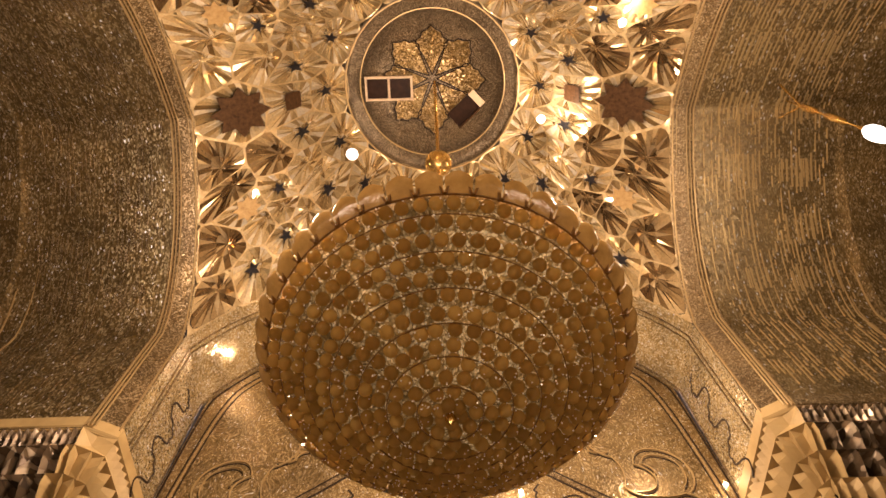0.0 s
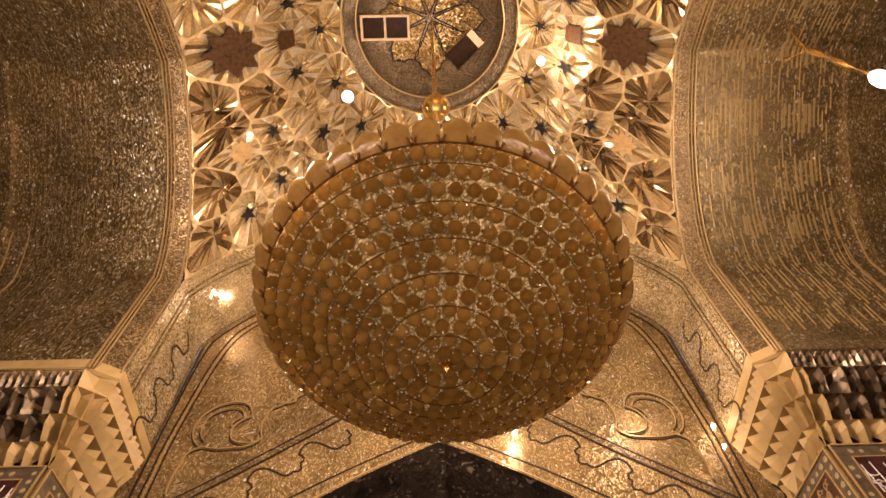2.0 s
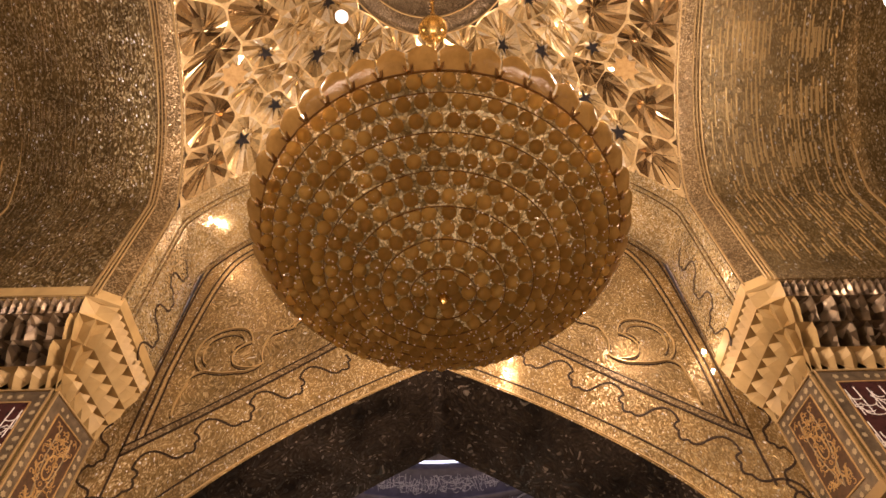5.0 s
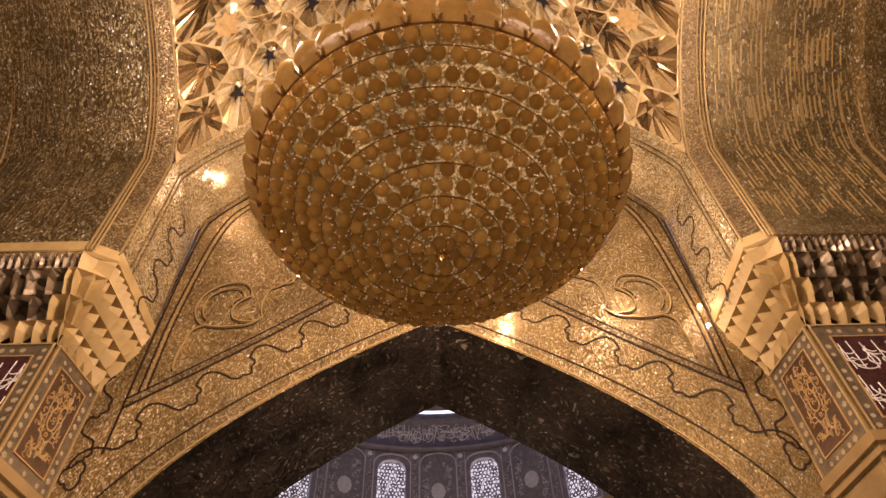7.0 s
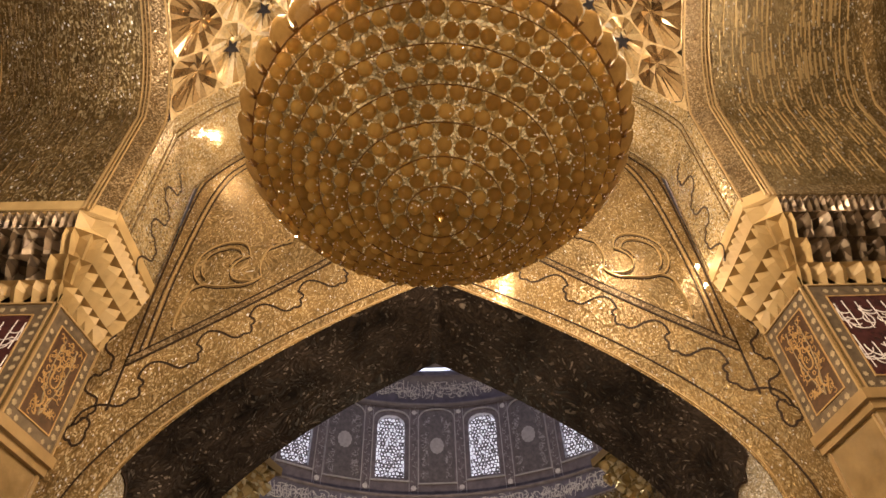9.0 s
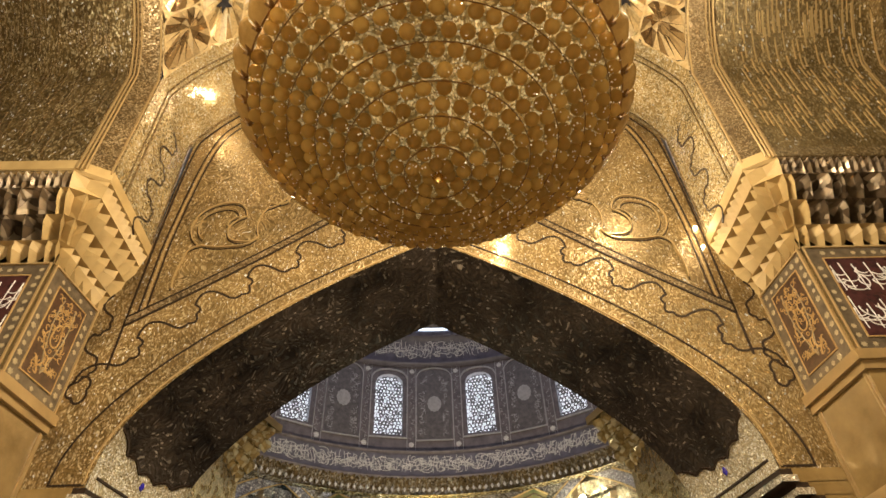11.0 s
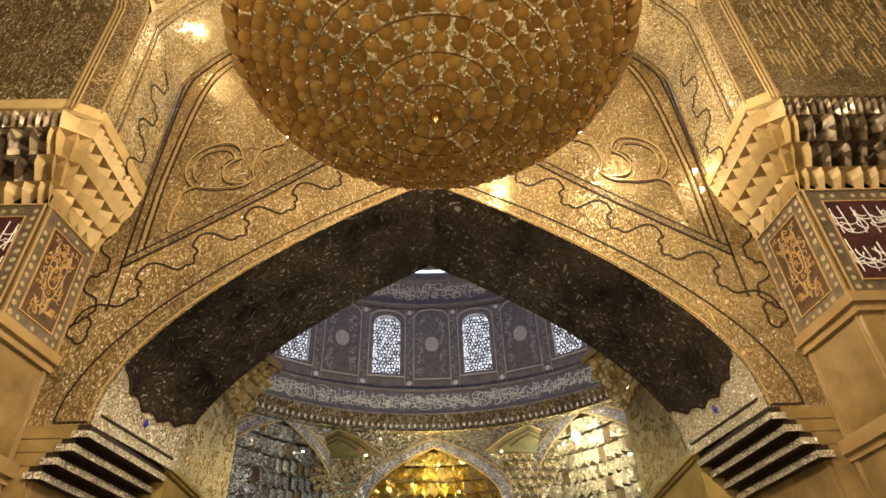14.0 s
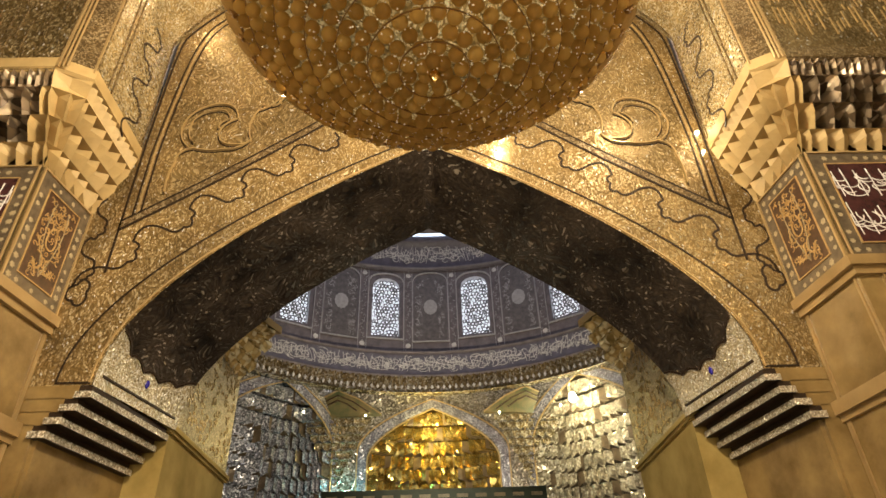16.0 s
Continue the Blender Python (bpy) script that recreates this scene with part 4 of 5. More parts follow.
FY = YF
NF = (0, -1, 0)
inlay("trim_archivolt", [(x, FY, Z(outer_line(x))) for x in [4.45 * math.sin(math.pi / 2 * k / 40) for k in range(-40, 41)]], NF, 0.022, LINE, "thin dark inlay line round the doorway arch")
inlay("trim_doorway", [(x * 1.008, FY, Z(z + 0.03)) for x, z in outer], NF, 0.02, GILT, "gilt edge moulding of the doorway arch", 0.015)
for sx in (-1, 1):
    inlay("trim_archivolt_foot", [(sx * 4.45, FY, Z(3.06)), (sx * 4.04, FY, Z(3.06))], NF, 0.022, LINE, "thin dark inlay line at the arch's foot")
    xs = [0.55 + (4.3 - 0.55) * k / 30 for k in range(31)]
    for off, w, m in ((0.0, 0.035, LINE), (0.075, 0.10, BAND), (0.15, 0.035, LINE)):
        inlay("trim_band", [(sx * x, FY, Z(band_line(x) + off)) for x in xs], NF, w, m, "straight inlaid band above the doorway arch")
    base = lambda s: (4.62 - 3.25 * s, (band_line(4.62 - 3.25 * s) * 0.62 + outer_line(4.62 - 3.25 * s) * 0.38))
    pts = lobes(base, 5, 1.15, -1)
    inlay("trim_vine", [(sx * x, FY, Z(z)) for x, z in pts], NF, 0.032, LINE, "dark cloud-edged inlay line along the doorway arch", 0.008)
    base = lambda s: (4.52 + 0.06 * math.sin(3 * s), 5.85 - 1.35 * s)
    inlay("trim_vine", [(sx * x, FY, Z(z)) for x, z in lobes(base, 2, 0.7, 1)], NF, 0.032, LINE, "dark cloud-edged inlay line beside the pier", 0.008)
    trefoil = [(4.55 + 0.10 * (1.0 + 0.55 * abs(math.cos(1.5 * t))) * math.cos(t), 4.30 + 0.13 * (1.0 + 0.55 * abs(math.cos(1.5 * t))) * math.sin(t)) for t in [math.pi * 0.62 + 2 * math.pi * 0.94 * q / 36 for q in range(37)]]
    inlay("trim_trefoil", [(sx * x, FY, Z(z)) for x, z in trefoil], NF, 0.03, LINE, "dark lobed inlay loop at the vine's foot", 0.008)
    # upright lines beside the corner and round the spandrel
    for off, w, m in ((0.0, 0.025, LINE), (0.05, 0.025, GILT), (0.10, 0.025, LINE)):
        half = 4.16 - off
        up = [(half, 5.52 + off), (half, 6.2), (half, 7.0), (half, 7.8)]
        over = [(half * math.cos(math.pi / 2 * k / 30), front_arch(half * math.cos(math.pi / 2 * k / 30), half) - 0.22 - off) for k in range(1, 30)]
        inlay("trim_spandrel", [(sx * x, FY, Z(z)) for x, z in eased(up[:3] + over[5::5])], NF, w, m, "inlaid line round the wall's spandrel")
    corner = [(4.29, 4.6 + 0.5 * k) for k in range(6)] + [(4.29 * math.cos(math.pi / 2 * k / 30), front_arch(4.29 * math.cos(math.pi / 2 * k / 30), 4.29) - 0.07) for k in range(3, 28, 3)]
    inlay("trim_corner", [(sx * x, FY, Z(z)) for x, z in eased(corner)], NF, 0.03, LINE, "dark upright inlay line at the corner")
    # darker mosaic field of the spandrel
    fx = [0.01 + 4.02 * k / 40 for k in range(41)]
    field = [[(sx * x, FY - 0.004, Z(band_line(x) + 0.19 + (front_arch(x, 4.06) - 0.36 - band_line(x) - 0.19) * s)) for x in fx] for s in (0, 0.33, 0.66, 1)]
    mesh_ob("spandrel_field", *sheet(field), FIELD, None, "darker leaf-patterned mirror mosaic field above the doorway", False, "wall", "structure")
    # scroll in relief
    comma = bows([(3.62, 6.82, 0), (3.80, 7.23, -0.05), (3.42, 7.73, -0.1), (2.96, 7.42, -0.16), (3.21, 7.13, 0.05), (2.92, 6.86, 0.1), (2.70, 6.96, 0.04), (2.66, 7.60, -0.08), (2.34, 8.11, 0.12)])
    inner = bows([(3.56, 6.92, 0), (3.68, 7.24, -0.04), (3.40, 7.60, -0.08), (3.08, 7.42, -0.1), (3.24, 7.22, 0.04)])
    foot = bows([(3.80, 5.95, 0), (3.77, 6.50, -0.03), (3.55, 6.80, -0.08), (3.08, 6.77, 0.03), (2.72, 6.92, 0.05)])
    leaf = bows([(1.9, 8.1, 0), (2.15, 7.93, -0.05), (2.34, 7.75, 0.05), (2.62, 7.72, -0.04)])
    for q, w in ((comma, 0.034), (inner, 0.022), (foot, 0.034), (leaf, 0.03)):
        inlay("trim_scroll", [(sx * x, FY, Z(z)) for x, z in q], NF, w * 0.55, GREENRIB, "scrolling relief leaf on the spandrel", 0.04)
        inlay("trim_scroll_edge", [(sx * (x + 0.012), FY, Z(z - 0.034)) for x, z in q], NF, 0.013, LINE, "dark edge of the scrolling relief", 0.02)
    # the soffit's upright side
    NX = (-sx, 0, 0)
    X = sx * AX
    base = lambda s: (6.72 - 0.12 * math.sin(2 * s), 6.55 + 2.3 * s)
    inlay("trim_vine", [(X, y, Z(z)) for y, z in lobes(base, 3, 1.2, 1)], NX, 0.03, LINE, "dark cloud-edged inlay line on the soffit's side", 0.008)
    for y, w in ((5.95, 0.02), (6.05, 0.02), (7.10, 0.035)):
        c = [(x, z) for x, z in arch_curve(AX, front_arch, HC) if x * sx >= 0]
        pts = [(x * 0.998, y, Z(z - 0.004)) for x, z in c]
        path = []
        for i, p in enumerate(pts):
            d = (Vector(pts[min(i + 1, len(pts) - 1)]) - Vector(pts[max(i - 1, 0)])).normalized()
            path.append((p, Vector((0, 1, 0)), Vector((0, 1, 0)).cross(d).normalized() * 1.0))
        mesh_ob("trim_soffit", *sweep(path, [(-w / 2, -0.012), (w / 2, -0.012), (w / 2, 0.012), (-w / 2, 0.012)]), BAND, None, "thin inlaid line along the wall arch", False, "inlay line", "structure")
    # cloud edge and bead on the doorway soffit's foot
    pts = [on_soffit(sx, 3.18, 0.06), on_soffit(sx, 3.18, 0.94)]
    mesh_ob("trim_soffit_foot", *line_on(pts, (-sx, 0, 0), 0.03, 0.012), LINE, None, "thin dark inlay line at the soffit's foot", False, "inlay line", "structure")
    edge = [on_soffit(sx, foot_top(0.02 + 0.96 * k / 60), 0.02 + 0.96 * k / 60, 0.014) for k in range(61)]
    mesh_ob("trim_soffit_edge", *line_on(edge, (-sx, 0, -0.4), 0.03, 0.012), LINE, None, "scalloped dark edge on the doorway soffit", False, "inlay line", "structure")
    bead = empty("glass_bead", on_soffit(sx, 3.40, 0.5), "small deep blue glass bead on the doorway soffit", "bead", "glass beads")
    mesh_ob("drop", *lathe([(0.001, -0.07), (0.035, -0.03), (0.03, 0.02), (0.001, 0.06)], 8), BLUE, bead, "", True)

# ---- tile panels on the piers ----


def tile_panel(origin, along, normal, width, height, script, group):
    o, a, n = Vector(origin), Vector(along).normalized(), Vector(normal).normalized()
    up = Vector((0, 0, 1))
    name = "script_panel" if script else "arabesque_panel"
    label = "maroon tile panel with white strokes in a flowered border" if script else "maroon tile panel with an ochre arabesque in a flowered border"
    p = empty(name, o, label, "tile panel", group)

    def slab(nm, x0, x1, z0, z1, d, mat, lab=""):
        v = [a * x + up * z + n * t for t in (0, d) for x, z in ((x0, z0), (x1, z0), (x1, z1), (x0, z1))]
        f = [(0, 3, 2, 1), (4, 5, 6, 7), (0, 1, 5, 4), (1, 2, 6, 5), (2, 3, 7, 6), (3, 0, 4, 7)]
        return mesh_ob(nm, v, f, mat, p, lab)
    b = 0.21
    border = slab("border", 0, width, 0, height, 0.02, BORDER, "grey border with pale flowers")
    field_part = slab("field", b, width - b, b, height - b, 0.028, MAROON if script else RUSSET, "dark maroon field" if script else "russet brown field")
    for x0, x1, z0, z1 in ((0, width, 0, 0.022), (0, width, height - 0.022, height), (0, 0.022, 0.022, height - 0.022), (width - 0.022, width, 0.022, height - 0.022)):
        slab("frame", x0, x1, z0, z1, 0.045, GILT, "gilt frame strip")
    for x0, x1, z0, z1 in ((b - 0.016, width - b + 0.016, b - 0.016, b), (b - 0.016, width - b + 0.016, height - b, height - b + 0.016), (b - 0.016, b, b, height - b), (width - b, width - b + 0.016, b, height - b)):
        slab("inner_frame", x0, x1, z0, z1, 0.036, OCHRE, "thin ochre frame strip")
    # flowers on the border
    ring = []
    for k in range(18):
        r = 0.046 + 0.010 * math.cos(6 * math.pi * k / 9)
        ring.append((r * math.cos(math.pi * k / 9), r * math.sin(math.pi * k / 9)))
    me = bpy.data.meshes.new("flower")
    v = [a * x + up * z + n * 0.020 for x, z in ring] + [a * x * 0.9 + up * z * 0.9 + n * 0.030 for x, z in ring]
    me.from_pydata([tuple(q) for q in v], [], [tuple(range(18, 36))] + [(i, (i + 1) % 18, 18 + (i + 1) % 18, 18 + i) for i in range(18)])
    me.materials.append(PETAL)
    m = b / 2
    spots_ = []
    nx_, nz_ = max(2, round((width - b) / 0.135)), max(2, round((height - b) / 0.135))
    for k in range(nx_ + 1):
        x = m + (width - 2 * m) * k / nx_
        spots_ += [(x, m), (x, height - m)]
    for k in range(1, nz_):
        z = m + (height - 2 * m) * k / nz_
        spots_ += [(m, z), (width - m, z)]
    for x, z in spots_:
        f = new("flower", me)
        f.parent = border
        f.location = a * x + up * z
        f.scale = (rng.uniform(0.6, 0.9),) * 3
    w, h = width - 2 * b, height - 2 * b
    r2 = random.Random(int(width * 100))

    def stroke(pts, wd, mat, d=0.030):
        pts = [a * (b + x) + up * (b + z) + n * d for x, z in pts]
        mesh_ob("stroke", *line_on(pts, n, wd, 0.008), mat, field_part)
    # small flowers in the field
    for k in range(int(w * h * (60 if script else 330))):
        f = new("flower", me)
        f.parent = field_part
        f.location = a * (b + r2.uniform(0.05, w - 0.05)) + up * (b + r2.uniform(0.05, h - 0.05)) + n * 0.008
        f.scale = (r2.uniform(0.2, 0.4) if script else r2.uniform(0.35, 0.65),) * 3
    if script:
        # plain bars and sweeps, no letters
        for row in (0, 1):
            k, z_lo, hh = 0.06, h * (0.04 + 0.48 * row), h * 0.46
            while k < w - 0.06:
                stroke([(k, z_lo + 0.1 * hh), (k - 0.02, z_lo + 0.5 * hh), (k - 0.04, z_lo + r2.uniform(0.75, 0.98) * hh)], 0.008, STROKE)
                for _ in range(3):
                    cx_, cz_, ra, st = k + r2.uniform(-0.05, 0.09), z_lo + r2.uniform(0.3, 0.7) * hh, r2.uniform(0.06, 0.17), r2.uniform(2.6, 4.0)
                    stroke([(min(max(cx_ + ra * 1.3 * math.cos(t), 0.01), w - 0.01), cz_ + ra * math.sin(t)) for t in [st + 0.3 * j for j in range(r2.randint(7, 13))]], r2.uniform(0.007, 0.012), STROKE)
                k += r2.uniform(0.12, 0.2)
    else:
        for sgn in (-1, 1):
            for z_, ra, tn in ((0.20, 0.13, 1), (0.42, 0.10, -1), (0.62, 0.11, 1), (0.80, 0.07, -1)):
                c_ = w / 2 + sgn * 0.11
                sp = [(c_ + sgn * (ra - 0.012 * j) * math.cos(tn * 0.5 * j + 1.2), h * z_ + (ra - 0.012 * j) * math.sin(tn * 0.5 * j + 1.2) * 1.25) for j in range(9)]
                stroke(sp, 0.016, OCHRE)
            stroke([(w / 2 + sgn * 0.15 * math.sin(2.2 * t), h * (0.08 + 0.85 * t)) for t in [j / 16 for j in range(17)]], 0.012, PETAL)
            stroke([(w / 2 + sgn * (0.02 + 0.13 * t), h * 0.22 - 0.10 * math.sin(2.6 * t)) for t in [j / 10 for j in range(13)]], 0.022, OCHRE)
        curls = []
        for k in range(95):
            cx_, cz_, ra, st, tn = r2.uniform(0.06, w - 0.06), r2.uniform(0.06, h - 0.06), r2.uniform(0.025, 0.055), r2.uniform(0, 6.3), r2.choice((-1, 1))
            pts_ = [(cx_ + ra * (1 - 0.1 * q) * math.cos(st + tn * 0.6 * q), cz_ + ra * (1 - 0.1 * q) * math.sin(st + tn * 0.6 * q)) for q in range(8)]
            curls.append(line_on([a * (b + x) + up * (b + z) + n * 0.029 for x, z in pts_], n, 0.011, 0.006))
        tagged(mesh_ob("curl", *join(*curls), OCHRE, field_part, "small ochre curls"), kind="stuff")
        body = [(w / 2 + 0.085 * math.cos(t), h * 0.50 + 0.16 * math.sin(t) * (1 + 0.25 * math.sin(t))) for t in [2 * math.pi * j / 14 for j in range(15)]]
        stroke(body, 0.02, OCHRE)
    return p


for sx in (-1, 1):
    tile_panel((sx * 4.885, 6.135, Z(3.93)), (sx, 0, 0), (0, -1, 0), 3.6, 1.63, True, "script panels")
    d = Vector((sx * (4.75 - 4.88), YF - 6.14, 0))
    nn = Vector((-sx, 0, 0)) + Vector((0, -1, 0)) * 0.127
    tile_panel((sx * 4.878, 6.145, Z(3.93)), d, nn, d.length - 0.01, 1.63, False, "arabesque panels")
    # mouldings under the panels and on the shaft below
    for z0, z1, out in ((3.80, 3.93, 0.10), (3.70, 3.80, 0.05), (2.42, 2.58, 0.09), (2.34, 2.42, 0.04)):
        pl = [(10.4, 6.14), (4.88, 6.14), (4.75, YF)]
        off = [(10.4, 6.14 - out), (4.88 - out, 6.14 - out), (4.75 - out, YF)]
        rows = [[(sx * x, y, Z(z)) for x, y in q] for q, z in ((pl, z0), (off, z0), (off, z1), (pl, z1))]
        mesh_ob("moulding", *sheet(rows), CREAMSTONE, None, "projecting marble moulding round the pier", False, "moulding", "structure")
    # pale joint strips on the marble shaft
    for (x, y), w in (((4.752, YF - 0.06), 0.06), ((5.15, 6.132), 0.05), ((4.86, 6.20), 0.03)):
        v, f = box((sx * (x - 0.012), y - w / 2, Z(0.2)), (sx * (x + 0.02), y + w / 2, Z(3.7)))
        mesh_ob("marble_joint", v, f, CREAMSTONE, None, "pale upright edge strip on the marble pier", False, "moulding", "structure")

# ---- chamber beyond the doorway ----
CY, CR, CF = 19.7, 13.3, 33.0
SPAN = 1.9
BAY = math.radians(11.4)


def ring_pt(a, r, z):
    return (r * math.sin(a), CY + r * math.cos(a), Z(z))


def ring_sheet(profile, n=132):
    return sheet([[ring_pt(-SPAN + 2 * SPAN * i / n, r, z) for i in range(n + 1)] for r, z in profile])


def bay_shape(a, half, z0, z1, r, rise=0.7, steps=8):
    """Outline of a pointed panel on the drum, round the bay's middle angle."""
    pts = [(-half, z0), (half, z0), (half, z1 - rise)]
    pts += [(half * (1 - (k / steps) ** 2.0), z1 - rise + rise * math.sin(math.pi / 2 * k / steps)) for k in range(1, steps)]
    pts += [(0, z1)]
    pts += [(-x, z) for x, z in pts[2:-1][::-1]]
    return [ring_pt(a + x / CR, r, z) for x, z in pts]


def loop_strip(pts, centre, width, depth):
    """A frame of that width inside a closed outline, standing proud towards the room's middle."""
    c = Vector(centre)
    inn = [Vector(p) + (c - Vector(p)).normalized() * width for p in pts]
    to = (Vector((0, CY, c.z)) - c).normalized() * depth
    n = len(pts)
    v = [Vector(p) for p in pts] + [Vector(p) + to for p in pts] + [p + to for p in inn] + inn
    f = []
    for k in range(3):
        f += [(k * n + i, k * n + (i + 1) % n, (k + 1) * n + (i + 1) % n, (k + 1) * n + i) for i in range(n)]
    return v, f


drum = empty("wall_drum", (0, CY, Z(13.9)), "grey painted tile drum of a dome with lattice windows", "drum", "", "structure")


def on_drum(name, vf, mat, label=""):
    v, f = vf
    return mesh_ob(name, [Vector(p) - Vector((0, CY, Z(13.9))) for p in v], f, mat, drum, label)


# wall as piers between the windows, solid above and below
WZ0, WZ1, WH = 16.35, 20.2, 0.80
on_drum("drum_shell", ring_sheet([(CR + 0.9, 13.9), (CR + 0.9, 22.5)]), DAYBACK, "bright daylight haze outside the windows")
bits = []
for k in range(-9, 10):
    a = k * BAY
    if k % 2:
        pts = bay_shape(a, WH, WZ0, WZ1, CR)
        edge = bay_shape(a, WH, WZ0, WZ1, CR + 0.45)
        n = len(pts)
        on_drum("window_reveal", (pts + edge, [(i, (i + 1) % n, n + (i + 1) % n, n + i) for i in range(n)]), DRUMPALE)
        on_drum("window_frame", loop_strip(bay_shape(a, WH + 0.28, WZ0 - 0.25, WZ1 + 0.35, CR - 0.01), ring_pt(a, CR, 18.2), 0.09, 0.08), DRUMPALE)
        # wall round the opening: a fan of quads from the opening to the bay's edge
        b0, b1 = a - BAY / 2, a + BAY / 2
        outer_ring = []
        for p in pts:
            x = (math.atan2(p[0], p[1] - CY) - a) * CR
            z = p[2] - EYE
            hw = BAY / 2 * CR
            if z <= WZ0 + 1e-6:
                outer_ring.append(ring_pt(a + math.copysign(hw, x) / CR, CR, 15.2))
            elif z > WZ1 - 0.69:
                outer_ring.append(ring_pt(a + x / WH * hw / CR, CR, 21.2))
            else:
                outer_ring.append(ring_pt(a + math.copysign(hw, x) / CR, CR, 21.2 if z > 18 else 15.2))
        on_drum("window_wall", (pts + outer_ring, [(i, (i + 1) % n, n + (i + 1) % n, n + i) for i in range(n)]), DRUM)
        # lattice of interlocked rings in the opening
        rr = random.Random(k)
        for row in range(18):
            for col in range(8):
                x = -WH + 0.10 + col * 0.205 + (0.10 if row % 2 else 0) + rr.uniform(-0.05, 0.05)
                z = WZ0 + 0.09 + row * 0.222 + rr.uniform(-0.04, 0.04)
                lim = WH if z < WZ1 - 0.7 else WH * max(0.0, (WZ1 - z) / 0.7) ** 0.6
                if abs(x) > lim:
                    continue
                ring = []
                g = rr.uniform(0.035, 0.105)
                for q in range(6):
                    t = math.pi / 3 * q + rr.uniform(-0.3, 0.3)
                    ring.append((x + 0.145 * math.cos(t), z + 0.155 * math.sin(t), x + g * math.cos(t), z + g * 1.05 * math.sin(t)))
                o = [ring_pt(a + u[0] / CR, CR + 0.2, u[1]) for u in ring] + [ring_pt(a + u[2] / CR, CR + 0.2, u[3]) for u in ring]
                bits.append((o, [(i, (i + 1) % 6, 6 + (i + 1) % 6, 6 + i) for i in range(6)]))
    else:
        hw = BAY / 2
        v = [ring_pt(a + hw * s / 4, CR, z) for z in (15.2, 21.2) for s in range(-4, 5)]
        on_drum("bay_wall", (v, [(i, i + 1, 10 + i, 9 + i) for i in range(8)]), DRUM)
        pts = bay_shape(a, 0.95, 16.1, 20.55, CR - 0.02)
        on_drum("blind_panel", (pts, [tuple(range(len(pts)))]), DRUMDARK, "dark tile panel with a pale medallion")
        on_drum("panel_frame", loop_strip(bay_shape(a, 1.06, 15.98, 20.7, CR - 0.01), ring_pt(a, CR, 18.2), 0.07, 0.08), DRUMPALE)
        disc = [ring_pt(a + 0.40 * math.cos(t) * (1 + 0.04 * math.cos(12 * t)) / CR, CR - 0.08, 18.25 + 0.50 * math.sin(t) * (1 + 0.04 * math.cos(12 * t))) for t in [math.pi * q / 24 for q in range(48)]]
        on_drum("medallion", (disc, [tuple(range(48))]), DRUMPALE, "pale lobed medallion")
        rq = random.Random(k + 50)
        curls = []
        for s_ in range(230):
            ang, zz, ra = rq.uniform(-0.82, 0.82), rq.uniform(16.25, 20.2), rq.uniform(0.05, 0.11)
            if abs(zz - 18.25) < 0.6 and abs(ang) < 0.55 or zz > 19.9 and abs(ang) > 0.5:
                continue
            st = rq.uniform(0, 6)
            c = [ring_pt(a + (ang + ra * math.cos(st + 0.7 * q)) / CR, CR - 0.035, zz + ra * math.sin(st + 0.7 * q)) for q in range(6)]
            curls.append(line_on(c, (-math.sin(a), -math.cos(a), 0), 0.022, 0.01))
        tagged(on_drum("scroll", join(*curls), DRUMPALE, "fine pale scrolls"), kind="stuff")
    for side in (0,):
        for z, r in ((20.42, 0.17), (15.75, 0.17)):
            aa = a + BAY / 2
            disc = [ring_pt(aa + r * (1 if q % 2 == 0 else 0.75) * math.cos(math.pi * q / 8) / CR, CR - 0.05, z + r * (1 if q % 2 == 0 else 0.75) * math.sin(math.pi * q / 8)) for q in range(16)]
            on_drum("rosette", (disc, [tuple(range(16))]), STROKE, "small pale rosette")
        rq = random.Random(k + 99)
        curls = []
        for z in [15.5 + 0.2 * q for q in range(27)]:
            aa, ra, st = a + BAY / 2 + rq.uniform(-0.16, 0.16) / CR, rq.uniform(0.06, 0.11), rq.uniform(0, 6)
            c = [ring_pt(aa + ra * math.cos(st + 0.7 * q) / CR, CR - 0.03, z + ra * math.sin(st + 0.7 * q)) for q in range(6)]
            curls.append(line_on(c, (-math.sin(aa), -math.cos(aa), 0), 0.022, 0.01))
        for off in (-0.24, 0.24):
            aa = a + BAY / 2 + off / CR
            curls.append(line_on([ring_pt(aa, CR - 0.02, z) for z in (15.4, 18.0, 20.7)], (-math.sin(aa), -math.cos(aa), 0), 0.03, 0.015))
        tagged(on_drum("border", join(*curls), DRUMPALE, "scrolled upright border between the panels"), kind="stuff")
on_drum("lattice", join(*bits), DRUMDARK, "dark pierced lattice filling the windows")
mesh_ob("drum_band_lower", *ring_sheet([(CR - 0.55, 13.72), (CR - 0.42, 13.85), (CR - 0.3, 15.12)]), SCRIPT, None, "lilac-grey frieze of white strokes round the drum", True, "frieze", "structure")
mesh_ob("trim_drum", *ring_sheet([(CR - 0.32, 15.10), (CR - 0.45, 15.14), (CR - 0.45, 15.24), (CR - 0.2, 15.34), (CR, 15.36)]), DRUM, None, "grey moulding above the frieze", True, "moulding", "structure")
mesh_ob("trim_drum", *ring_sheet([(CR - 0.4, 13.62), (CR - 0.62, 13.66), (CR - 0.62, 13.78), (CR - 0.45, 13.84)]), DRUM, None, "grey moulding below the frieze", True, "moulding", "structure")
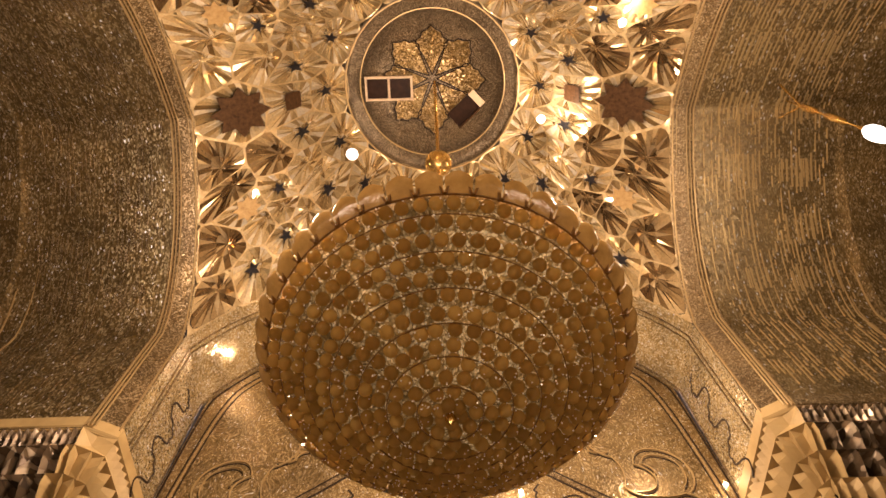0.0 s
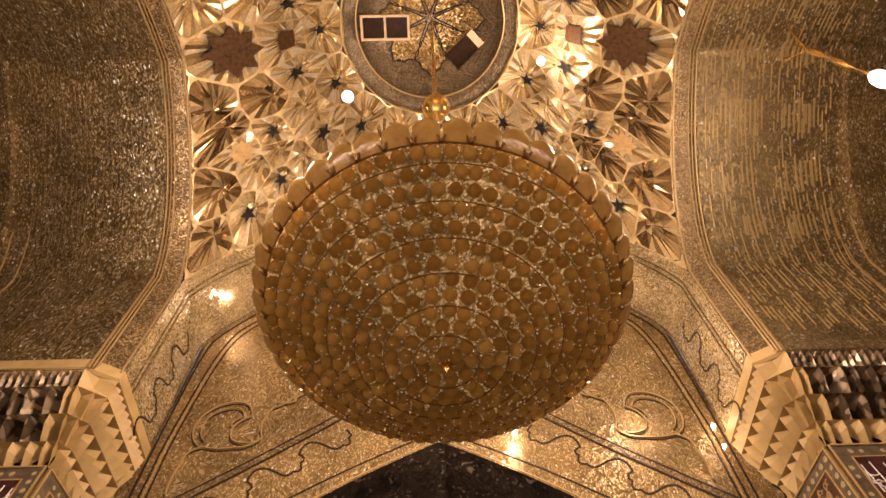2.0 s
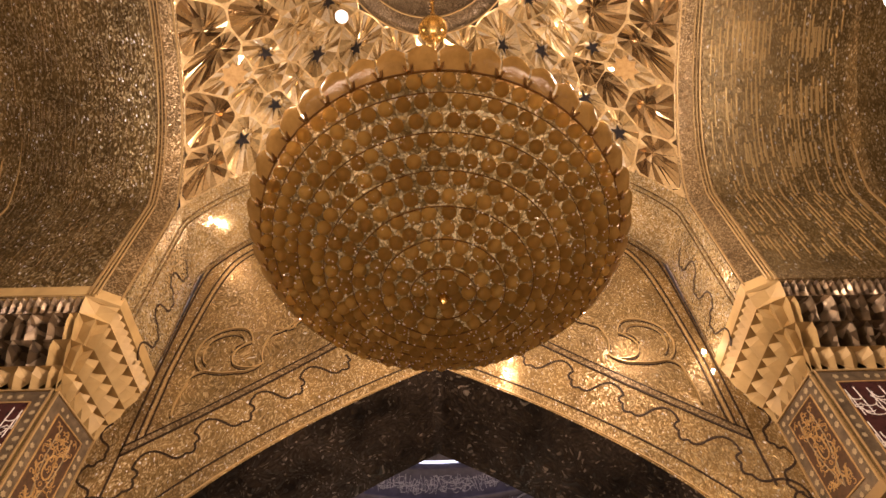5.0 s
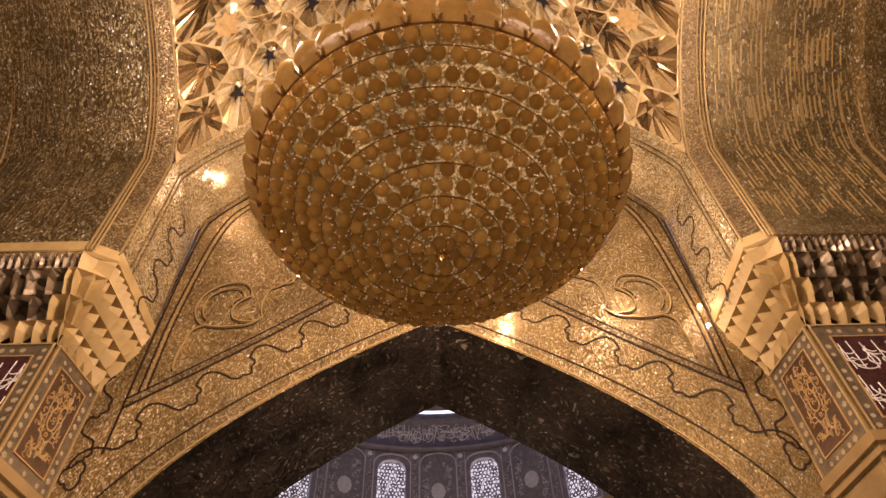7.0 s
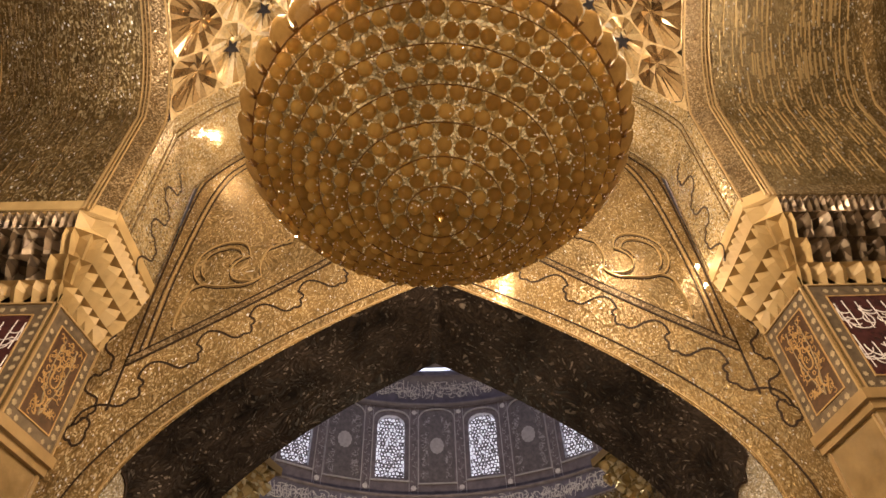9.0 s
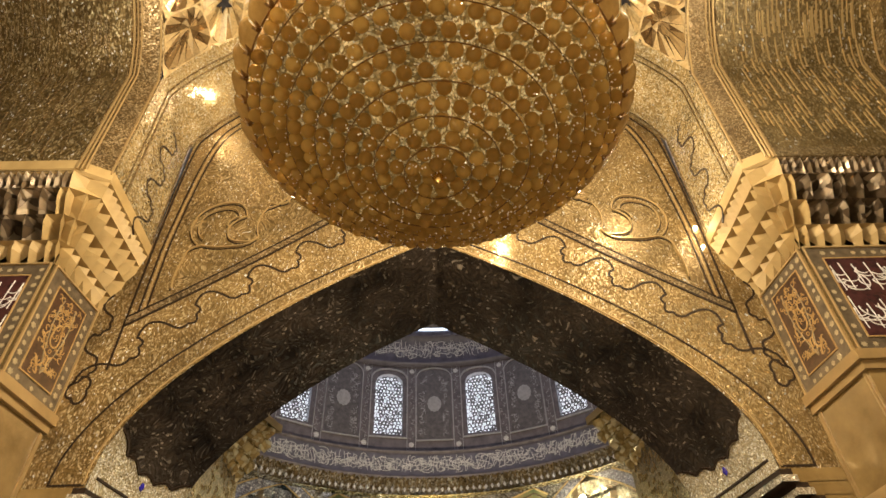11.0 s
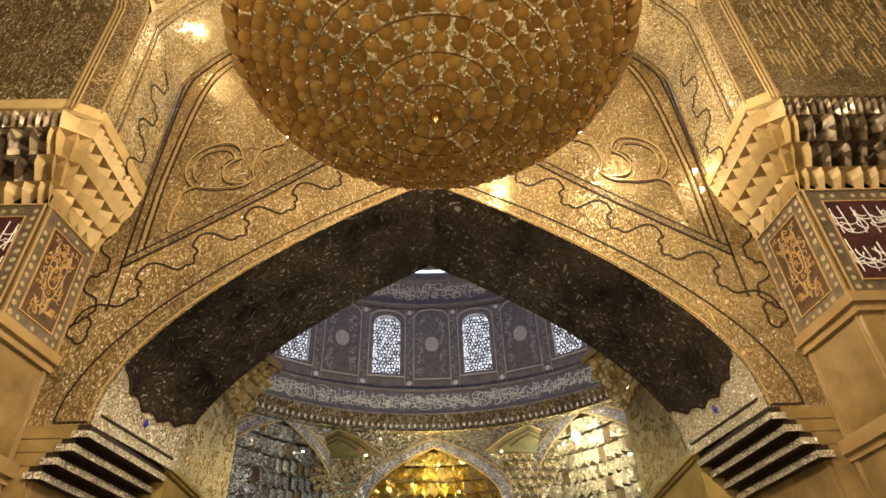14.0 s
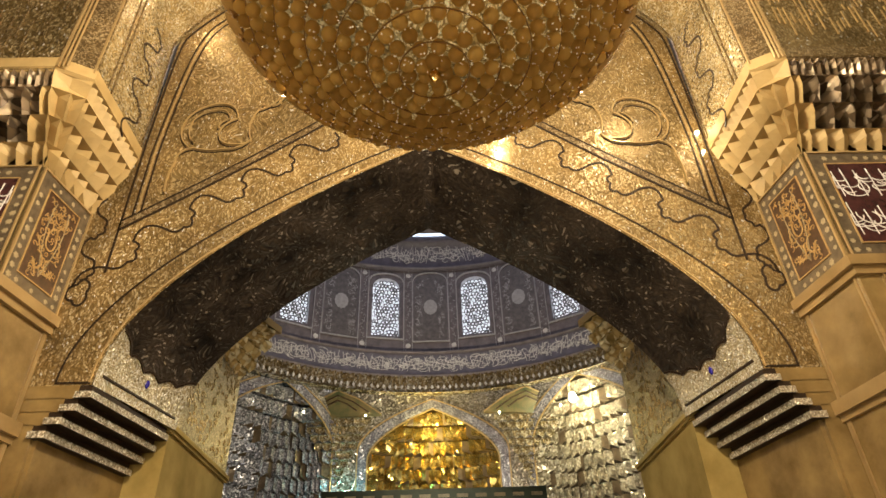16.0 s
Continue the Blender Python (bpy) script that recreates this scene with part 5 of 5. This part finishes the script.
mesh_ob("drum_band_upper", *ring_sheet([(CR, 20.75), (CR - 0.30, 20.8), (CR - 0.34, 20.95), (CR - 0.25, 21.0), (CR - 0.5, 22.4), (CR - 0.8, 22.5)]), SCRIPT, None, "blue-grey frieze of strokes under the dome", True, "frieze", "structure")
mesh_ob("dome_gallery_window", *ring_sheet([(CR - 0.85, 22.85), (CR - 0.9, 23.02)]), DAY, None, "bright strip of daylight under the dome", True, "window", "structure")
mesh_ob("dome", *ring_sheet([(CR - 0.8, 22.5), (CR - 0.8, 22.85), (CR - 0.7, 22.85), (CR - 0.8, 23.02), (CR - 1.0, 23.02), (CR - 3.5, 29), (CR - 7, 32), (0.05, 33.5)]), DRUM, None, "grey dome above the drum", True, "dome", "structure")
for z0, z1, r0, r1, step, seed in ((13.95, 15.05, CR - 0.42, CR - 0.30, 0.17, 3), (21.1, 22.35, CR - 0.28, CR - 0.5, 0.19, 5)):
    rq = random.Random(seed)
    bits = []
    n = int(2 * 0.85 * CR / step)
    for k in range(n):
        a = -0.85 + 1.7 * k / n
        nv = (-math.sin(a), -math.cos(a), 0)

        def pt(dx, s):
            return ring_pt(a + dx / CR, r0 + (r1 - r0) * s - 0.02, z0 + (z1 - z0) * s)
        if rq.random() < 0.85:
            lean = rq.uniform(-0.18, 0.18)
            bits.append(line_on([pt(lean, rq.uniform(0.05, 0.3)), pt(0, 0.5), pt(-lean, rq.uniform(0.7, 0.98))], nv, rq.uniform(0.022, 0.034), 0.02))
        for _ in range(3):
            cx_, cs, rx_, rs, st, sg = rq.uniform(-0.3, 0.3), rq.uniform(0.2, 0.8), rq.uniform(0.12, 0.34), rq.uniform(0.08, 0.2), rq.uniform(0, 6.28), rq.choice((-1, 1))
            bits.append(line_on([pt(cx_ + rx_ * math.cos(st + sg * 0.5 * q), min(max(cs + rs * math.sin(st + sg * 0.5 * q), 0.03), 0.97)) for q in range(rq.randint(4, 8))], nv, rq.uniform(0.022, 0.034), 0.02))
    mesh_ob("frieze_stroke", *join(*bits), STROKE, None, "interlaced white strokes on the frieze", False, "frieze", "stuff")
# hanging cells under the drum
mesh_ob("drum_cornice", *ring_sheet([(CR - 1.0, 12.6), (CR - 0.5, 12.6), (CR - 0.45, 13.62)]), DRUMCELL, None, "gilt cornice under the drum", True, "cornice", "structure")
cell_v, cell_f = [], []
ncell = 62
for t, (z1, z0, r) in enumerate(((13.64, 12.98, CR - 0.70),)):
    for k in range(ncell):
        a0, a1 = -0.8 + 1.6 * (k + 0.5 * t) / ncell, -0.8 + 1.6 * (k + 1 + 0.5 * t) / ncell
        am = (a0 + a1) / 2
        o = len(cell_v)
        cell_v += [ring_pt(a0, r, z1), ring_pt(a1, r, z1), ring_pt(am, r + 0.22, z1), ring_pt(a0, r + 0.02, z0 + 0.12), ring_pt(a1, r + 0.02, z0 + 0.12), ring_pt(am, r + 0.25, z0 + 0.2), ring_pt(a0, r + 0.2, z0), ring_pt(a1, r + 0.2, z0)]
        cell_f += [(o, o + 3, o + 5, o + 2), (o + 1, o + 2, o + 5, o + 4), (o + 3, o + 6, o + 5), (o + 4, o + 5, o + 7)]
bits = []
for k in range(ncell + 1):
    a = -0.8 + 1.6 * k / ncell
    c = Vector(ring_pt(a, CR - 0.74, 12.98))
    bits.append(([c + Vector(d) * 0.085 for d in ((1, 0, 0), (-1, 0, 0), (0, 1, 0), (0, -1, 0), (0, 0, 1.6), (0, 0, -1.6))], [(0, 2, 4), (2, 1, 4), (1, 3, 4), (3, 0, 4), (2, 0, 5), (1, 2, 5), (3, 1, 5), (0, 3, 5)]))
mesh_ob("drum_bead", *join(*bits), STROKE, None, "row of pale pointed beads under the drum", False, "cornice", "stuff")
mesh_ob("drum_cell", cell_v, cell_f, DRUMCELL, None, "rows of small gilt honeycomb cells under the drum", False, "cornice", "stuff")


def niche_wall(p0, p1, mid, half, spring, apex, depth, wall_top, mat, cell_mat, nm, label):
    """A wall from p0 to p1 with a pointed honeycomb niche whose middle is mid metres along it."""
    a = Vector((p1[0] - p0[0], p1[1] - p0[1], 0))
    length = a.length
    a.normalize()
    inward = Vector((a.y, -a.x, 0))
    o = Vector((p0[0], p0[1], 0))

    def arch(x):
        return apex - (apex - spring) * persian(min(abs(x) / half, 1), 0.5)
    us = sorted({0.0, length} | {min(max(mid + half * math.sin(math.pi / 2 * k / 24), 0), length) for k in range(-24, 25)} | {max(mid - half - 0.002, 0), min(mid + half + 0.002, length)})
    lo_ = [o + a * u + Vector((0, 0, Z(arch(u - mid)) if abs(u - mid) < half else 0)) for u in us]
    hi_ = [o + a * u + Vector((0, 0, Z(wall_top))) for u in us]
    mesh_ob("chamber_wall_" + nm, *sheet([lo_, hi_]), mat, None, label, False, "wall", "structure")
    c = o + a * mid
    thing = empty("niche", c + Vector((0, 0, Z(spring))), "pointed niche hung with tiers of mirrored honeycomb cells", "niche", "chamber niches")
    base = c + Vector((0, 0, Z(spring)))
    tiers_ = 11
    z_low = spring - 5.0
    for t in range(tiers_):
        z0 = z_low + (apex - 0.12 - z_low) * t / tiers_
        z1 = z_low + (apex - 0.12 - z_low) * (t + 1) / tiers_
        hw = half
        if z1 > spring:
            zc = min(z0 * 0.8 + z1 * 0.2, apex - 0.08)
            hw = max([half * k / 200 for k in range(200) if arch(half * k / 200) >= zc] + [0.12]) * 1.16
        dp = depth * (1.0 - 0.75 * (t / tiers_) ** 1.6) * max(hw / half, 0.15)
        n = max(4, int(2.6 * hw / 0.42))
        low, high, shelf = [], [], []
        for k in range(2 * n + 1):
            ang = math.pi * k / (2 * n)
            rad = 1.0 if k % 2 == 0 else 0.86
            x, y = -hw * math.cos(ang) * (rad if 0 < k < 2 * n else 1), -dp * math.sin(ang) * rad
            shrink = 1.06 if k % 2 == 0 else 1.0
            high.append(a * x + inward * y + Vector((0, 0, z1 - spring)))
            low.append(a * x * shrink + inward * y * shrink + Vector((0, 0, z0 - spring + (0.16 if k % 2 else 0.0))))
            shelf.append(a * x * 1.30 + inward * y * 1.34 + Vector((0, 0, z0 - spring + 0.02)))
        tier = mesh_ob("tier", *sheet([[p - inward * 0.05 for p in row] for row in (shelf, low, high)]), [cell_mat, CELLSHADE], thing)
        # dark faces paint in the shade under and between the cells
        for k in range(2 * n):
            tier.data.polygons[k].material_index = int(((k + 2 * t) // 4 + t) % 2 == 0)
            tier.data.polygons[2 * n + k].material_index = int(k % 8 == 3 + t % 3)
    rim = [a * (-half * 1.3 * math.cos(math.pi * k / 16)) + inward * (-0.03 - depth * 1.35 * math.sin(math.pi * k / 16)) for k in range(17)]
    shell = [[p + Vector((0, 0, z)) for p in rim] for z in (z_low - 6 - spring, apex - spring + 0.25)]
    shell.append([inward * -0.03 + Vector((0, 0, apex - spring + 0.3)) for p in rim])
    mesh_ob("back", *sheet(shell), cell_mat, thing)
    pts = [(x, arch(x)) for x in [half * math.sin(math.pi / 2 * k / 24) for k in range(-24, 25)]]
    pts = [(-half, spring - 5)] + pts + [(half, spring - 5)]
    for off, w, m in ((0.26, 0.46, LILAC), (0.52, 0.07, GILT), (0.0, 0.07, GILT)):
        q = [a * (x * (1 + off / half)) + Vector((0, 0, z + off - spring)) + inward * 0.0 for x, z in pts]
        mesh_ob("arch_band", *line_on(q, inward, w, 0.04), m, thing)
    return thing


niche_wall((-4.9, CF), (4.9, CF), 4.9, 3.42, 9.3, 12.05, 1.8, 13.7, CHAMBER, NICHEGOLD, "far", "gold and silver mirror mosaic wall with a golden niche")
R2 = math.sqrt(2)
# lamplight in the right niche is also put into its paler cells
niche_wall((4.9, CF), (11.8, 26.1), 3.62, 3.2, 9.9, 12.75, 2.0, 13.7, CHAMBER, CELLPALE, "right", "silver mirror mosaic corner wall of the shrine chamber")
niche_wall((-11.8, 26.1), (-4.9, CF), 6.9 * R2 - 3.62, 3.2, 9.9, 12.75, 2.0, 13.7, CHAMBER, SILVER, "left", "silver mirror mosaic corner wall of the shrine chamber")
for sx in (-1, 1):
    mesh_ob("chamber_side_wall", *box((sx * 11.8, 11.3, 0), (sx * 12.1, 26.2, Z(13.2))), SILVER, None, "silver mirror mosaic side wall of the shrine chamber", False, "wall", "structure")
    # painted lunettes between the niches, a flat facet leaning into the room
    lun = empty("lunette", (sx * 5.0, CF - 0.6, Z(11.6)), "green and brown painted lunette between the niches", "lunette", "lunettes")
    v = [(-2.3, 0.25, -0.15), (2.3, -0.05, 0.0), (1.1, -0.2, 0.8), (0.0, -0.3, 1.25), (-1.1, -0.1, 0.8)]
    v = [(sx * x * -1, y, z) for x, y, z in v]
    back = [(x, y + 0.3, z) for x, y, z in v]
    mesh_ob("field", v + back, [(0, 1, 2, 3, 4)] + [(i, (i + 1) % 5, 5 + (i + 1) % 5, 5 + i) for i in range(5)], GREENTILE, lun)
    mesh_ob("edge", *line_on([v[0], v[4], v[3], v[2], v[1]], (0, -1, -0.3), 0.08, 0.05), GILT, lun)
    mid = Vector((0, -0.1, 0.35))
    for w in (0.72, 0.45):
        mesh_ob("painted_line", *line_on([mid + (Vector(p) - mid) * w for p in (v[0], v[4], v[3], v[2], v[1])], (0, -1, -0.3), 0.07, 0.03), RUSSET, lun, "brown painted line")
    # tiers of bright cells that taper down from the lunette
    squinch = empty("squinch", (sx * 5.0, CF - 0.6, Z(11.45)), "tapering tiers of gilt mirror cells under the lunette", "squinch", "squinches")
    for t in range(8):
        n = 8 - t
        for k in range(n):
            x0, x1 = (2 * k / n - 1) * 0.22 * n, (2 * (k + 1) / n - 1) * 0.22 * n
            xm, z1, z0, d = (x0 + x1) / 2, -0.42 * t, -0.42 * (t + 1), 0.04 * t
            q = [(x0, d, z1), (x1, d, z1), (xm, d + 0.3, z1 - 0.1), (x0, d + 0.02, z1 - 0.26), (x1, d + 0.02, z1 - 0.26), (xm, d + 0.02, z0)]
            mesh_ob("cell", q, [(0, 3, 2), (0, 2, 1), (2, 4, 1), (3, 5, 2), (2, 5, 4)], SQUINCH, squinch)
    # hanging cell corbel at the passage's end
    cor = empty("corner_corbel", (sx * 3.7, 11.6, Z(4.85)), "gilt honeycomb corbel at the passage's end", "corbel", "passage corbels")
    tiers_c = 5
    for t in range(tiers_c):
        s1, s0 = 1 - t / tiers_c, 1 - (t + 1) / tiers_c
        z1, z0 = 1.05 * s1, 1.05 * s0
        n = 6
        for k in range(n):
            sh = 0.5 * (t % 2)
            u0, u1 = max((k + sh - 0.5) / n, 0), min((k + sh + 0.5) / n, 1)
            um = (u0 + u1) / 2

            def on_edge(u, s, z, deep=0.0):
                return Vector((-sx * (0.02 + 0.62 * s * u - deep), -1.7 * (1 - u), z))
            v = [on_edge(u0, s1, z1), on_edge(u1, s1, z1), on_edge(um, s1, z1, 0.07), on_edge(um, (s1 + s0) / 2, (z1 + z0) / 2, 0.11),
                 on_edge(u0, s1, z1 - 0.09), on_edge(u1, s1, z1 - 0.09), on_edge(u0, s0, z0), on_edge(u1, s0, z0), on_edge(um, s0, z0)]
            mesh_ob("cell", v, [(0, 2, 1), (0, 4, 3, 2), (2, 3, 5, 1), (4, 6, 3), (3, 7, 5), (6, 8, 3), (3, 8, 7)], CORBELGOLD, cor)
    v = [(-sx * x, y, z) for z in (1.05, 1.20) for x, y in ((0, -1.75), (0.67, 0.02), (0, 0.02))]
    mesh_ob("top_slab", v, [(0, 1, 2), (5, 4, 3), (0, 3, 4, 1), (1, 4, 5, 2), (2, 5, 3, 0)], GILT, cor)

# flat plate added out of view, keeps dome light from behind the chamber's walls
poly = [(-11.9, 11.3), (-11.9, 26.1), (-4.9, CF), (4.9, CF), (11.9, 26.1), (11.9, 11.3)]
far_ = [(-18, 11.3), (-18, 29), (-8, 40), (8, 40), (18, 29), (18, 11.3)]
mesh_ob("light_block_chamber", *sheet([[(x, y, Z(13.66)) for x, y in poly], [(x, y, Z(13.66)) for x, y in far_]]), CREAM, None, "flat soffit behind the chamber's walls", False, "ceiling", "structure")

# tomb enclosure whose top edge shows
enc = empty("tomb_enclosure", (0, 20.0, 0), "tall dark green enclosure with pale plaques on its top edge", "enclosure")
mesh_ob("body", *box((-3.3, 0.1, 0), (3.3, 4.0, Z(4.4))), ENCLOSURE, enc)
mesh_ob("top_edge", *box((-3.42, 0, Z(4.4)), (3.42, 4.1, Z(4.80))), ENCLOSURE, enc)
mesh_ob("lower_edge", *box((3.42, 0.4, Z(4.0)), (6.4, 4.1, Z(4.36))), ENCLOSURE, enc)
for k in range(12):
    x = -3.1 + 0.565 * k
    mesh_ob("plaque", *box((x - 0.17, -0.02, Z(4.54)), (x + 0.17, 0.01, Z(4.64))), PETAL, enc)

# ---- cupola's flower, hatch and flap ----


def cup_z(r):
    prof_ = [(0.06, 15.4), (0.4, 15.36), (0.8, 15.25), (1.2, 15.05), (1.5, 14.80), (1.62, 14.62)]
    for (r0, z0), (r1, z1) in zip(prof_, prof_[1:]):
        if r <= r1:
            return z0 + (z1 - z0) * (max(r, r0) - r0) / (r1 - r0)
    return 14.6


flower = empty("cupola_flower", (0, YC, Z(15.3)), "eight-petalled flower inlaid in the ceiling cupola", "inlay flower")
for k in range(8):
    a = math.pi / 8 * 2 * k
    shape = [(0.10, 0.0), (0.45, 0.16), (0.62, 0.24), (0.78, 0.36), (0.92, 0.36), (0.98, 0.26), (1.10, 0.22), (1.16, 0.10), (1.26, 0.0)]
    shape = shape + [(r, -w) for r, w in shape[-2::-1]]
    pts = []
    for r, w in shape:
        x, y = r * math.cos(a) - w * math.sin(a), r * math.sin(a) + w * math.cos(a)
        pts.append(Vector((x, y, cup_z(math.hypot(x, y)) - 15.3 - 0.03)))
    mesh_ob("petal_outline", *line_on(pts, (0, 0, -1), 0.02, 0.015), LINE, flower)
    mid = Vector((0.7 * math.cos(a), 0.7 * math.sin(a), cup_z(0.7) - 15.3 - 0.012))
    n = len(pts)
    mesh_ob("petal", [mid] + [p.lerp(mid, 0.06) + Vector((0, 0, 0.015)) for p in pts], [(0, i + 1, (i + 1) % n + 1) for i in range(n)], PETALGOLD, flower, "golden mosaic petal")
hatch = empty("cupola_hatch", (-0.99, 2.47, Z(14.45)), "pale-framed hatch with two dark panes in the cupola", "hatch")
W2, H2 = 0.54, 0.27
for x0, x1, y0, y1 in ((-W2, W2, -H2, -H2 + 0.05), (-W2, W2, H2 - 0.05, H2), (-W2, -W2 + 0.05, -H2 + 0.05, H2 - 0.05), (W2 - 0.05, W2, -H2 + 0.05, H2 - 0.05), (-0.025, 0.025, -H2 + 0.05, H2 - 0.05)):
    mesh_ob("frame", *box((x0, y0, -0.05), (x1, y1, 0.03)), WOODPALE, hatch)
for x0, x1 in ((-W2 + 0.05, -0.025), (0.025, W2 - 0.05)):
    mesh_ob("pane", *box((x0, -H2 + 0.05, 0.0), (x1, H2 - 0.05, 0.02)), PANE, hatch, "dark brown pane")
flap = empty("cupola_flap", (0.72, 3.0, Z(14.5)), "open dark vent with a pale wooden flap", "vent")
c45, s45 = math.cos(-0.75), math.sin(-0.75)


def turned(vf):
    return [(x * c45 - y * s45, x * s45 + y * c45, z) for x, y, z in vf[0]], vf[1]


# no hole is cut: a dark slab paints in its shade
mesh_ob("opening", *turned(box((-0.36, -0.20, 0.0), (0.30, 0.20, 0.03))), PANE, flap, "dark opening")
mesh_ob("flap", *turned(box((0.30, -0.20, -0.06), (0.46, 0.20, -0.02))), WOODPALE, flap, "pale flap board")
mesh_ob("side_board", *turned(box((-0.36, 0.20, -0.14), (0.30, 0.23, 0.02))), BROWNSTAR, flap)

# ---- lamps ----


def bulb(place, r, mat, label, watts, colour, group="spot lamps"):
    b = empty("spot_lamp", place, label, "lamp", group)
    mesh_ob("glass", *lathe([(0.001, -r), (r * 0.7, -r * 0.7), (r, 0), (r * 0.7, r * 0.7), (0.001, r)], 12), mat, b, "glowing lamp glass", True)
    mesh_ob("socket", *lathe([(r * 0.5, r * 0.6), (r * 0.6, r * 1.4), (0.001, r * 1.5)], 10), BRASS, b)
    if watts:
        lamp("spot_light", "POINT", (place[0] * 0.985, place[1] - 0.22, place[2] - 0.12), watts, colour, 0.06)
    return b


bulb((2.26, 2.95, Z(13.05)), 0.085, BULB, "small glaring spot lamp under the ceiling facets", 135, WARM)
bulb((3.35, 0.95, Z(11.5)), 0.07, BULB, "small glaring spot lamp under the ceiling facets", 35, WARM)
bulb((-1.72, 3.52, Z(12.75)), 0.13, WHITEBULB, "round white lamp under the ceiling facets", 0, WARM)
bulb((1.15, YF - 0.03, Z(6.93)), 0.035, BULB, "small glaring spot lamp above the doorway arch", 17, WARM)
bulb((1.05, YF - 0.03, Z(6.56)), 0.035, BULB, "small glaring spot lamp above the doorway arch", 8, WARM)
bulb((4.2, YF - 0.03, Z(6.95)), 0.035, BULB, "small glaring spot lamp in the wall's corner", 5, WARM)
bulb((4.2, YF - 0.03, Z(6.55)), 0.028, BULB, "small glaring spot lamp in the wall's corner", 2, WARM)
bulb((-3.95, 6.75, Z(10.05)), 0.035, BULB, "small glaring spot lamp on the soffit", 13, WARM)
for sx in (-1, 1):
    bulb((sx * 6.6, CF - 1.55, Z(11.5)), 0.055, BULB, "small glaring lamp beside the painted lunette", 0, WARM, "chamber lamps")
    bulb((sx * 3.5, CF - 0.75, Z(11.5)), 0.05, BULB, "small glaring lamp beside the painted lunette", 0, WARM, "chamber lamps")
niche_lamp = empty("hanging_lamp", (6.95, 29.95, Z(11.35)), "glaring glass lamp on a thin cord before the pale niche", "hanging lamp")
mesh_ob("globe", *lathe([(0.001, -0.26), (0.15, -0.2), (0.2, 0.0), (0.14, 0.18), (0.03, 0.26)], 14), BULB, niche_lamp, "glowing lamp glass", True)
mesh_ob("cord", *lathe([(0.012, 0.24), (0.012, 2.30)], 6), BRASS, niche_lamp)
# hanging lamp in the right side bay
hang = empty("hanging_lamp", (6.3, 2.3, Z(11.1)), "white glass lamp on a gilt chain in the side bay", "hanging lamp")
mesh_ob("globe", *lathe([(0.001, -2.75), (0.09, -2.70), (0.12, -2.5), (0.11, -2.35), (0.06, -2.24), (0.03, -2.2)], 16), WHITEBULB, hang, "glowing white glass", True)
mesh_ob("stem", *lathe([(0.02, -2.22), (0.03, -2.1), (0.012, -2.0), (0.012, -1.8), (0.05, -1.72), (0.06, -1.3), (0.02, -1.2), (0.02, -1.0), (0.055, -0.92), (0.06, -0.62), (0.02, -0.5), (0.012, -0.4), (0.012, 0.0)], 10), BRASS, hang, "gilt ornamental stem", True)
for d in ((0.3, 0.05), (-0.1, 0.3), (-0.2, -0.3)):
    path = [(Vector((d[0] * s, d[1] * s, -0.5 + 0.45 * s)), Vector((0.02, 0, 0)), Vector((0, 0.02, 0))) for s in (0, 0.5, 1)]
    mesh_ob("arm", *sweep(path, [(-0.6, -0.6), (0.6, -0.6), (0.6, 0.6), (-0.6, 0.6)]), BRASS, hang)
